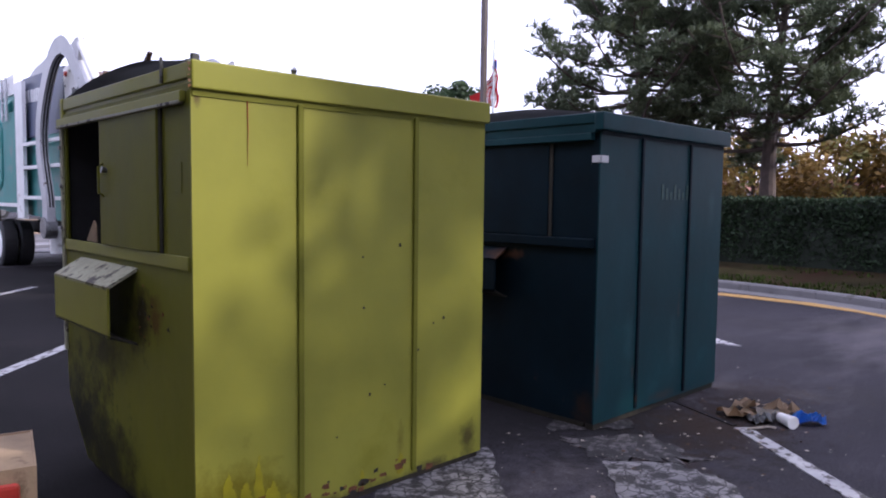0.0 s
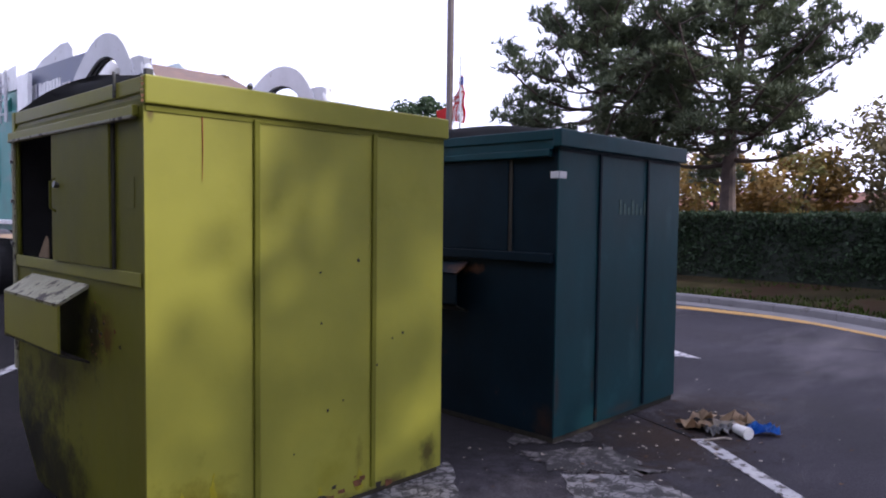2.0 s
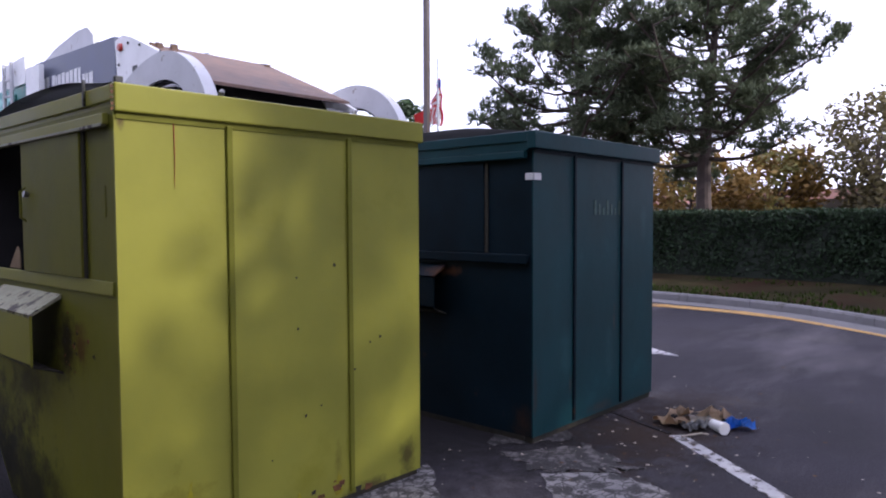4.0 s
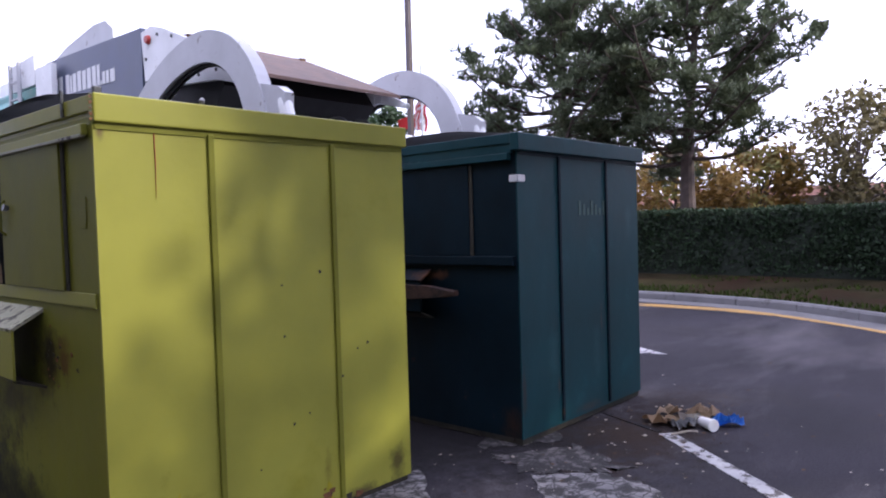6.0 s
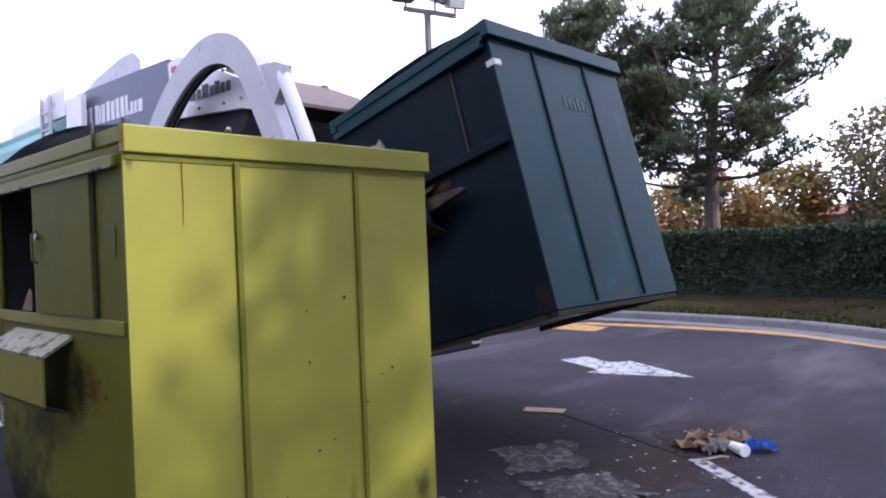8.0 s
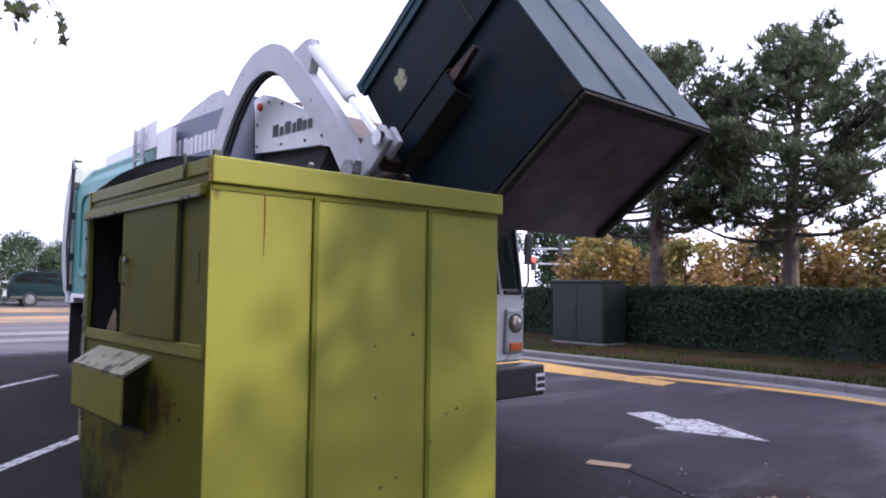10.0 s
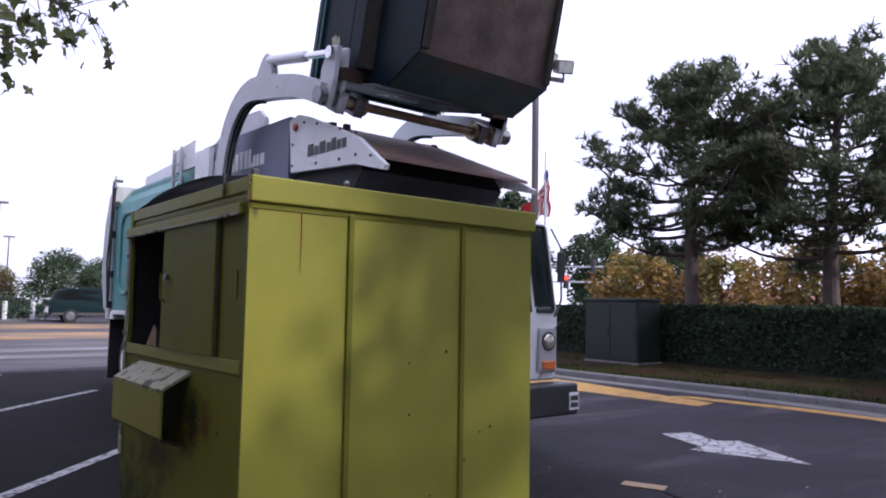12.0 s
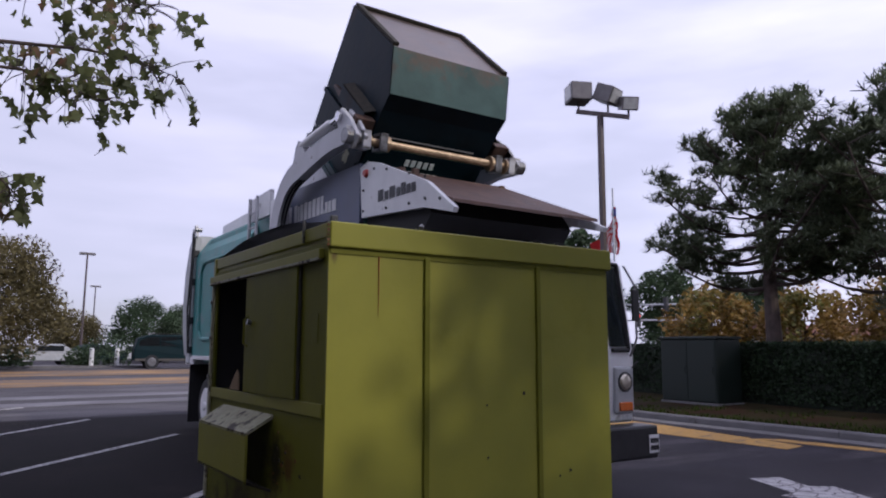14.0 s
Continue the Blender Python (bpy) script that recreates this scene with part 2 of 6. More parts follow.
BASE_RUST = material("rusty_steel_floor", (0.120, 0.092, 0.080), 0.36, 0.35, vary=0.4, scale=3, bump=0.4, bump_scale=20, second=(0.120, 0.062, 0.038), spots=0.56, spot_scale=2)
TINE = material("rusty_fork_steel", (0.060, 0.030, 0.020), 0.6, 0.2, vary=0.4, scale=9, bump=0.3, second=(0.020, 0.014, 0.012), spots=0.5, spot_scale=6)
RUST = material("rust", (0.13, 0.05, 0.02), 0.85, vary=0.4, scale=14, bump=0.5)
SOOT = material("black_grime", (0.03, 0.026, 0.018), 0.9, vary=0.4, scale=14, bump=0.3)
DARK_IN = material("dark_inside", (0.02, 0.02, 0.022), 0.8, vary=0.3, bump=0.2)
LID = material("black_plastic_lid", (0.024, 0.025, 0.032), 0.38, vary=0.2, scale=4, bump=0.25, bump_scale=7)
WHITE = material("white_truck_paint", (0.78, 0.78, 0.79), 0.4, vary=0.08, scale=3, bump=0.1, bump_scale=12, second=(0.22, 0.185, 0.15), spots=0.60, spot_scale=3, spot_soft=0.12)
ARM_WHITE = material("grey_white_arm_paint", (0.50, 0.50, 0.53), 0.45, vary=0.1, scale=3, bump=0.1, second=(0.12, 0.085, 0.06), spots=0.63, spot_scale=6, spot_soft=0.04)
SIGN = material("slate_blue_panel", (0.085, 0.10, 0.165), 0.45, vary=0.12, scale=3, bump=0.08)
SEA = material("sea_green_panel", (0.04, 0.225, 0.21), 0.45, vary=0.18, scale=2, bump=0.1, second=(0.15, 0.22, 0.22), spots=0.54, spot_scale=2)
RUSTY_HOOD = material("brown_rusted_hood_plate", (0.115, 0.066, 0.048), 0.7, vary=0.3, scale=5, bump=0.3, second=(0.34, 0.30, 0.27), spots=0.66, spot_scale=4, spot_soft=0.05, streak=(1, 3, 1))
STEEL = material("greasy_steel", (0.22, 0.22, 0.23), 0.4, 0.7, vary=0.3, scale=12, second=(0.06, 0.045, 0.03), spots=0.55, spot_scale=10)
CHROME = material("cylinder_rod", (0.6, 0.6, 0.62), 0.18, 1.0, vary=0.05, bump=0)
BRASS = material("bare_worn_shaft", (0.45, 0.33, 0.22), 0.4, 0.6, vary=0.3, scale=9, second=(0.10, 0.06, 0.04), spots=0.58, spot_scale=8)
BLACK = material("black_rubber", (0.015, 0.015, 0.017), 0.7, vary=0.3, scale=10)
BUMPER = material("black_bumper_paint", (0.02, 0.02, 0.023), 0.4, vary=0.3, scale=8)
CAR_GLASS = material("dark_car_glass", (0.012, 0.015, 0.017), 0.35, vary=0.1, bump=0, spec=0.15)
GLASS_DARK = material("tinted_glass", (0.012, 0.018, 0.02), 0.08, vary=0.1, bump=0, spec=0.8)
LAMP_GLASS = material("clear_lamp_glass", (0.55, 0.50, 0.42), 0.12, 0.6, vary=0.2, scale=20, bump=0.2)
AMBER = material("amber_lens", (0.62, 0.15, 0.03), 0.25, vary=0.1, bump=0.1)
RED_LENS = material("red_lens", (0.45, 0.04, 0.025), 0.3, vary=0.1, bump=0.1)
LETTER = material("white_lettering", (0.72, 0.72, 0.74), 0.5, vary=0.05, bump=0)
LETTER_DARK = material("black_lettering", (0.03, 0.03, 0.035), 0.5, vary=0.1, bump=0)
# The paler second tone stands in for sun streaks on the road.
ASPHALT = stained_toned(material("asphalt", (0.030, 0.027, 0.034), 0.88, spec=0.22, vary=0.34, scale=0.7, fine=0.45, bump=0.6, bump_scale=180, second=(0.088, 0.079, 0.088), spots=0.52, spot_scale=0.34, streak=(0.5, 1.7, 1), spot_soft=0.18),
                  # Near-black patches between and under the dumpsters, brown ones near the litter.
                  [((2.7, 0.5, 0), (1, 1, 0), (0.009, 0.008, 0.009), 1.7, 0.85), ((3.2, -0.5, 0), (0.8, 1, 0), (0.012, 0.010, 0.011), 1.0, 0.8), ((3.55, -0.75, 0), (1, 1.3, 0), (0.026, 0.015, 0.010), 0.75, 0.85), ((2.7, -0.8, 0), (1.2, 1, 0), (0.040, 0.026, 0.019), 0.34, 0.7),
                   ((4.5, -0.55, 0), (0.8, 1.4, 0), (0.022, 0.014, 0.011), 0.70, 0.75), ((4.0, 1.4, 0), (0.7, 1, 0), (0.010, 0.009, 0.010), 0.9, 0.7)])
# Paled so that the far lane looks sunlit.
FAR_ASPHALT = material("sunlit_far_asphalt", (0.055, 0.050, 0.056), 0.8, spec=0.3, vary=0.3, scale=0.5, bump=0.4, bump_scale=120, second=(0.11, 0.10, 0.105), spots=0.48, spot_scale=0.35, spot_soft=0.15, streak=(0.35, 1.6, 1))
# Darkened to stand in for tree shade over the bays.
BAY_ASPHALT = material("shaded_bay_asphalt", (0.0105, 0.009, 0.0105), 0.92, spec=0.12, vary=0.4, scale=0.9, fine=0.45, bump=0.6, bump_scale=180, second=(0.022, 0.018, 0.019), spots=0.52, spot_scale=0.5, spot_soft=0.2)
DEAD_LEAF = material("dry_brown_leaf", (0.07, 0.042, 0.024), 0.8, spec=0.15, vary=0.5, scale=14, bump=0.3)
STAIN = material("dirty_stained_asphalt", (0.014, 0.0125, 0.0145), 0.85, spec=0.2, vary=0.34, scale=0.7, bump=0.7, bump_scale=90, second=(0.036, 0.022, 0.017), spots=0.52, spot_scale=1.8, spot_soft=0.12, fine=0.5)
PAINT = material("worn_white_road_paint", (0.38, 0.37, 0.38), 0.75, vary=0.18, scale=8, bump=0.4, bump_scale=120, second=(0.06, 0.052, 0.05), spots=0.52, spot_scale=11, spot_soft=0.05)
PAINT_OLD = cracked("cracked_old_road_paint", (0.19, 0.18, 0.185), (0.020, 0.018, 0.019), 0.46, 15.0)
PAINT_GONE = cracked("nearly_worn_away_paint", (0.11, 0.10, 0.10), (0.014, 0.012, 0.013), 0.42, 16.0)
FAR_YELLOW = material("sun_bleached_yellow_paint", (0.26, 0.15, 0.055), 0.8, vary=0.3, scale=0.4, second=(0.085, 0.076, 0.078), spots=0.42, spot_scale=0.45, spot_soft=0.2, streak=(0.5, 1.5, 1))
# Colour of the bands that stand in for sun streaks on asphalt.
FAR_WHITE = material("sun_streak_white", (0.17, 0.165, 0.18), 0.8, vary=0.3, scale=0.4, second=(0.07, 0.064, 0.07), spots=0.40, spot_scale=0.45, spot_soft=0.25, streak=(0.5, 1.5, 1))
PAINT_YEL = material("worn_yellow_road_paint", (0.40, 0.23, 0.06), 0.75, vary=0.2, scale=6, bump=0.4, bump_scale=120, second=(0.10, 0.08, 0.07), spots=0.54, spot_scale=4)
CONCRETE = material("kerb_concrete", (0.16, 0.155, 0.16), 0.9, spec=0.15, vary=0.14, scale=2, bump=0.4, bump_scale=80, second=(0.10, 0.095, 0.09), spots=0.57, spot_scale=3)
GRASS = material("verge_grass_and_mulch", (0.028, 0.024, 0.012), 0.95, spec=0.04, vary=0.35, scale=1.4, bump=1.0, bump_scale=40, second=(0.030, 0.016, 0.011), spots=0.48, spot_scale=0.7, spot_soft=0.15)
BLADE = material("grass_blades", (0.034, 0.052, 0.010), 0.85, spec=0.08, vary=0.3, bump=0, random_tint=0.35)
HEDGE = material("hedge_leaves", (0.024, 0.042, 0.020), 0.6, spec=0.25, vary=0.25, scale=1.5, bump=0, random_tint=0.45, translucent=0.2)
HEDGE_SHADE_CORE = material("hedge_shaded_inside", (0.010, 0.015, 0.009), 0.95, vary=0.3, bump=0)
NEEDLE = material("pine_needles", (0.12, 0.145, 0.085), 0.6, vary=0.25, scale=0.7, bump=0, random_tint=0.45, translucent=0.25)
BARK = material("pine_bark", (0.085, 0.062, 0.055), 0.9, vary=0.3, scale=5, bump=1.0, bump_scale=14)
AUTUMN = material("autumn_leaves", (0.26, 0.155, 0.035), 0.6, vary=0.4, scale=0.5, bump=0, random_tint=0.4, second=(0.15, 0.15, 0.04), spots=0.48, spot_scale=0.5, translucent=0.35)
RUSSET = material("russet_leaves", (0.12, 0.10, 0.04), 0.6, vary=0.35, scale=0.5, bump=0, random_tint=0.4, translucent=0.3)
GREEN_LEAF = material("broad_leaves", (0.042, 0.072, 0.030), 0.6, vary=0.3, scale=0.5, bump=0, random_tint=0.4, translucent=0.3)
MAPLE = material("maple_leaves", (0.16, 0.18, 0.075), 0.5, vary=0.35, scale=3, bump=0, random_tint=0.45, second=(0.36, 0.16, 0.12), spots=0.54, spot_scale=3, translucent=0.6)
TWIG = material("twig_bark", (0.11, 0.085, 0.08), 0.85, vary=0.25, scale=9)
CABINET = material("green_cabinet_paint", (0.006, 0.013, 0.010), 0.55, vary=0.15, scale=2, bump=0.1)
POLE = material("bronze_pole_paint", (0.075, 0.055, 0.055), 0.5, vary=0.15, scale=3)
FLOOD = material("floodlight_housing", (0.12, 0.11, 0.115), 0.4, vary=0.2, scale=6)
FLOOD_GLASS = material("floodlight_glass", (0.40, 0.40, 0.40), 0.2, vary=0.15, scale=8)
FLAG_RED = material("red_cloth", (0.50, 0.035, 0.035), 0.8, vary=0.15, scale=4, translucent=0.3)
FLAG_WHITE = material("white_cloth", (0.65, 0.62, 0.62), 0.8, vary=0.1, scale=4, translucent=0.3)
FLAG_BLUE = material("blue_cloth", (0.03, 0.04, 0.16), 0.8, vary=0.1, scale=4)
GALV = material("galvanised_steel", (0.42, 0.43, 0.45), 0.45, 0.4, vary=0.1, scale=5)
SUV_PAINT = material("teal_car_paint", (0.004, 0.016, 0.020), 0.6, spec=0.12, vary=0.1, scale=2, bump=0)
SUV_TRIM = material("tan_car_trim", (0.07, 0.062, 0.055), 0.5, vary=0.1)
CARDBOARD = material("brown_cardboard", (0.34, 0.24, 0.15), 0.85, vary=0.2, scale=8, bump=0.3, second=(0.13, 0.085, 0.055), spots=0.58, spot_scale=5)
RED_BAG = material("red_plastic", (0.50, 0.045, 0.03), 0.35, vary=0.15, scale=7, bump=0.4, bump_scale=9)
CUP = material("white_paper_cup", (0.75, 0.74, 0.74), 0.55, vary=0.06, bump=0.1)
BLUE_PLASTIC = material("blue_plastic_wrap", (0.02, 0.15, 0.55), 0.3, vary=0.2, scale=20, bump=0.6, bump_scale=40)
STRAW = material("pale_litter", (0.30, 0.26, 0.22), 0.8, vary=0.3, scale=20)
STUCCO = material("pale_building_wall", (0.52, 0.49, 0.46), 0.85, vary=0.08, scale=1)
ROOF_TILE = material("brown_red_roof", (0.20, 0.09, 0.07), 0.8, vary=0.2, scale=2)
SIGNAL_RED = glow("lit_red_signal", (1.0, 0.06, 0.04), 3.0)
TAG = material("white_sticker", (0.62, 0.61, 0.62), 0.5, vary=0.06, bump=0)


# ---- building blocks ----
def mesh_of(bm, name, mat, smooth=False):
    me = bpy.data.meshes.new(name)
    bmesh.ops.recalc_face_normals(bm, faces=bm.faces)
    bm.to_mesh(me)
    bm.free()
    me.materials.append(mat)
    if smooth:
        for p in me.polygons:
            p.use_smooth = True
    return me


def part(name, bm, mat, parent, label="", shift=(0, 0, 0), smooth=False):
    """One mesh object under a thing or a part."""
    ob = new(name, mesh_of(bm, name, mat, smooth))
    ob.parent = parent
    ob.location = shift
    if label:
        ob["label"] = label
    return ob


def thing(name, label, category, at=(0, 0, 0), group="", kind=""):
    ob = new(name)
    ob.location = at
    return tagged(ob, label, category, group, kind)


def solid(name, bm, mat, label, category="", group="", kind="", smooth=False):
    return tagged(new(name, mesh_of(bm, name, mat, smooth)), label, category, group, kind)


def box(bm, x0, x1, y0, y1, z0, z1, bevel=0.0, m=None):
    r = bmesh.ops.create_cube(bm, size=1.0)
    vs = r["verts"]
    for v in vs:
        v.co = Vector((x0 + (v.co.x + 0.5) * (x1 - x0), y0 + (v.co.y + 0.5) * (y1 - y0), z0 + (v.co.z + 0.5) * (z1 - z0)))
    if bevel:
        es = list({e for v in vs for e in v.link_edges})
        r = bmesh.ops.bevel(bm, geom=es, offset=bevel, segments=2, affect='EDGES', profile=0.5)
        vs = list({v for f in r["faces"] for v in f.verts} | {v for v in vs if v.is_valid})
    if m is not None:
        bmesh.ops.transform(bm, matrix=m, verts=[v for v in vs if v.is_valid])
    return bm


def prism(bm, pts, x0, x1, bevel=0.0):
    """A polygon of (y, z) drawn out along x."""
    a = [bm.verts.new((x0, y, z)) for y, z in pts]
    b = [bm.verts.new((x1, y, z)) for y, z in pts]
    n = len(pts)
    fs = [bm.faces.new(a), bm.faces.new(list(reversed(b)))]
    for i in range(n):
        fs.append(bm.faces.new((a[i], b[i], b[(i + 1) % n], a[(i + 1) % n])))
    if bevel:
        es = list({e for f in fs for e in f.edges})
        bmesh.ops.bevel(bm, geom=es, offset=bevel, segments=1, affect='EDGES')
    return bm


def tube(bm, pts, radii, sides=8, caps=True):
    """A round tube along a line of points, with a radius at each."""
    pts = [Vector(p) for p in pts]
    if not hasattr(radii, "__len__"):
        radii = [radii] * len(pts)
    rings = []
    for i, p in enumerate(pts):
        d = (pts[min(i + 1, len(pts) - 1)] - pts[max(i - 1, 0)]).normalized()
        u = d.cross(Vector((0, 0, 1)) if abs(d.z) < 0.9 else Vector((1, 0, 0))).normalized()
        w = d.cross(u)
        rings.append([bm.verts.new(p + (u * math.cos(k * 2 * math.pi / sides) + w * math.sin(k * 2 * math.pi / sides)) * radii[i]) for k in range(sides)])
    for r0, r1 in zip(rings, rings[1:]):
        for k in range(sides):
            bm.faces.new((r0[k], r0[(k + 1) % sides], r1[(k + 1) % sides], r1[k]))
    if caps:
        bm.faces.new(list(reversed(rings[0])))
        bm.faces.new(rings[-1])
    return bm


def flat(bm, pts, z0, z1):
    """A plate over a ground polygon of (x, y)."""
    a = [bm.verts.new((x, y, z0)) for x, y in pts]
    b = [bm.verts.new((x, y, z1)) for x, y in pts]
    bm.faces.new(b)
    for i in range(len(pts)):
        bm.faces.new((a[i], a[(i + 1) % len(pts)], b[(i + 1) % len(pts)], b[i]))
    return bm


def B():
    return bmesh.new()


def soup(name, verts, faces, mat):
    me = bpy.data.meshes.new(name)
    me.from_pydata(verts, [], faces)
    me.materials.append(mat)
    return me


def bars(parent, x, y0, y1, z0, z1, widths, mat, lean=0.0, shift=(0, 0, 0), outward=-1):
    """Unreadable or withheld lettering: one plain bar for each letter, along y on a side wall."""
    total = sum(w for w, _ in widths)
    y = y0
    for w, h in widths:
        step = (y1 - y0) * w / total
        if h > 0:
            bm = B()
            zz = z0 + lean * (y - y0)
            box(bm, x, x + outward * 0.006, y + step * 0.12, y + step * 0.88, zz, zz + (z1 - z0) * h)
            part("lettering_bar", bm, mat, parent, shift=shift)
        y += step


# ---- ground ----
def ground_z(x, y):
    s = min(1.0, max(0.0, (y - 14) / 30))
    return 0.35 * s * s * (3 - 2 * s)


def build_ground():
    xs = [-2500, -600, -150, -60, -30, -15, -8, -4, 0, 4, 8, 12, 16, 20, 30, 45, 60, 100, 200, 600, 2500]
    ys = [-2500, -600, -150, -60, -30, -15, -8, -4, 0, 4, 8, 12, 14, 18, 22, 26, 30, 34, 38, 42, 46, 60, 100, 200, 600, 2500]
    vs = [(x, y, ground_z(x, y)) for y in ys for x in xs]
    n = len(xs)
    fs = [(j * n + i, j * n + i + 1, (j + 1) * n + i + 1, (j + 1) * n + i) for j in range(len(ys) - 1) for i in range(n - 1)]
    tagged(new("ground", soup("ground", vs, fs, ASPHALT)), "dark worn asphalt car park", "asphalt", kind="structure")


KERB_LINE = [(6.6, -7.0), (8.2, -4.4), (9.6, -2.4), (10.75, -0.8), (11.55, 0.6), (11.95, 2.2), (12.1, 4.0), (12.1, 6.0), (12.15, 8.4), (12.5, 11.4), (13.2, 15.0), (14.4, 20.0), (17.0, 28.0), (22.0, 40.0)]


def smooth_line(pts, per=4):
    out = []
    for i in range(len(pts) - 1):
        p0, p1, p2, p3 = (Vector(pts[max(0, min(len(pts) - 1, k))]) for k in (i - 1, i, i + 1, i + 2))
        for j in range(per):
            t = j / per
            out.append(0.5 * (2 * p1 + (p2 - p0) * t + (2 * p0 - 5 * p1 + 4 * p2 - p3) * t * t + (3 * p1 - p0 - 3 * p2 + p3) * t ** 3))
    out.append(Vector(pts[-1]))
    return out


def side_of(line, i):
    d = (line[min(i + 1, len(line) - 1)] - line[max(i - 1, 0)]).normalized()
    return Vector((d.y, -d.x))                       # away from the car park


def strip(bm, line, prof, i0, i1, gap=0.0):
    rings = []
    for i in range(i0, i1 + 1):
        s = side_of(line, i)
        c = line[i]
        if gap and i == i0:
            c = c + (line[i + 1] - line[i]).normalized() * gap
        if gap and i == i1:
            c = c - (line[i] - line[i - 1]).normalized() * gap
        rings.append([bm.verts.new((c.x + s.x * o, c.y + s.y * o, z)) for o, z in prof])
    for a, b in zip(rings, rings[1:]):
        for k in range(len(prof) - 1):
            bm.faces.new((a[k], a[k + 1], b[k + 1], b[k]))
    bm.faces.new(rings[0])
    bm.faces.new(list(reversed(rings[-1])))
    return bm


def build_kerb():
    line = smooth_line(KERB_LINE, 4)
    kerb = thing("kerb", "grey concrete kerb with joints along the verge", "kerb", kind="structure")
    gutter = B()
    strip(gutter, line, [(-0.45, 0.0), (-0.45, 0.006), (-0.01, 0.012), (-0.01, 0.0)], 0, len(line) - 1)
    part("gutter", gutter, CONCRETE, kerb)
    for i in range(0, len(line) - 3, 3):
        bm = B()
        strip(bm, line, [(0.0, -0.02), (0.0, 0.12), (0.025, 0.15), (0.15, 0.155), (0.17, 0.14), (0.17, -0.02)], i, i + 3, 0.006)
        part("kerb_stone", bm, CONCRETE, kerb)
    verge = B()
    strip(verge, line, [(0.165, 0.0), (0.165, 0.12), (1.0, 0.16), (2.2, 0.20), (3.4, 0.24), (9.0, 0.26), (9.0, 0.0)], 0, len(line) - 1)
    solid("verge", verge, GRASS, "strip of thin grass and brown mulch behind the kerb", "verge", kind="structure")
    rnd = random.Random(4)
    vs, fs = [], []
    for _ in range(5000):
        i = rnd.randint(8, len(line) - 14)
        s, o = side_of(line, i), 0.25 + 3.0 * rnd.random() ** 1.5
        c = line[i] + s * o + (line[i + 1] - line[i]) * rnd.random()
        if noise.noise((c.x * 0.9, c.y * 0.9, 3)) < 0.08 and o > 0.7:
            continue
        a, h = rnd.random() * 6.28, 0.03 + 0.06 * rnd.random()
        z = 0.12 + 0.035 * o
        k = len(vs)
        vs += [(c.x + 0.02 * math.cos(a), c.y + 0.02 * math.sin(a), z), (c.x - 0.02 * math.cos(a), c.y - 0.02 * math.sin(a), z), (c.x + 0.03 * math.sin(a), c.y, z + h)]
        fs.append((k, k + 1, k + 2))
    tagged(new("grass", soup("grass", vs, fs, BLADE)), "short patchy grass blades on the verge", "grass", kind="stuff")


def paint_mark(name, pts, mat, label, z=0.006, group=""):
    bm = B()
    up = [bm.verts.new((x, y, ground_z(x, y) + z + (0.025 if y > 15 else 0))) for x, y in pts]
    low = [bm.verts.new((x, y, ground_z(x, y) - 0.01)) for x, y in pts]
    bm.faces.new(up)
    for i in range(len(pts)):
        bm.faces.new((low[i], low[(i + 1) % len(pts)], up[(i + 1) % len(pts)], up[i]))
    solid(name, bm, mat, label, "road marking", group, "structure")


def road_line(x0, y0, x1, y1, w, mat=None):
    d = Vector((x1 - x0, y1 - y0)).normalized()
    s = Vector((-d.y, d.x)) * w / 2
    paint_mark("parking_line", [(x0 - s.x, y0 - s.y), (x1 - s.x, y1 - s.y), (x1 + s.x, y1 + s.y), (x0 + s.x, y0 + s.y)], mat or PAINT, "worn white painted parking line", group="parking lines")


def ragged(pts, amp, seed, per=9):
    rnd = random.Random(seed)
    out = []
    for (x0, y0), (x1, y1) in zip(pts, pts[1:] + pts[:1]):
        for k in range(per):
            t = k / per
            out.append((x0 + (x1 - x0) * t + rnd.uniform(-amp, amp), y0 + (y1 - y0) * t + rnd.uniform(-amp, amp)))
    return out


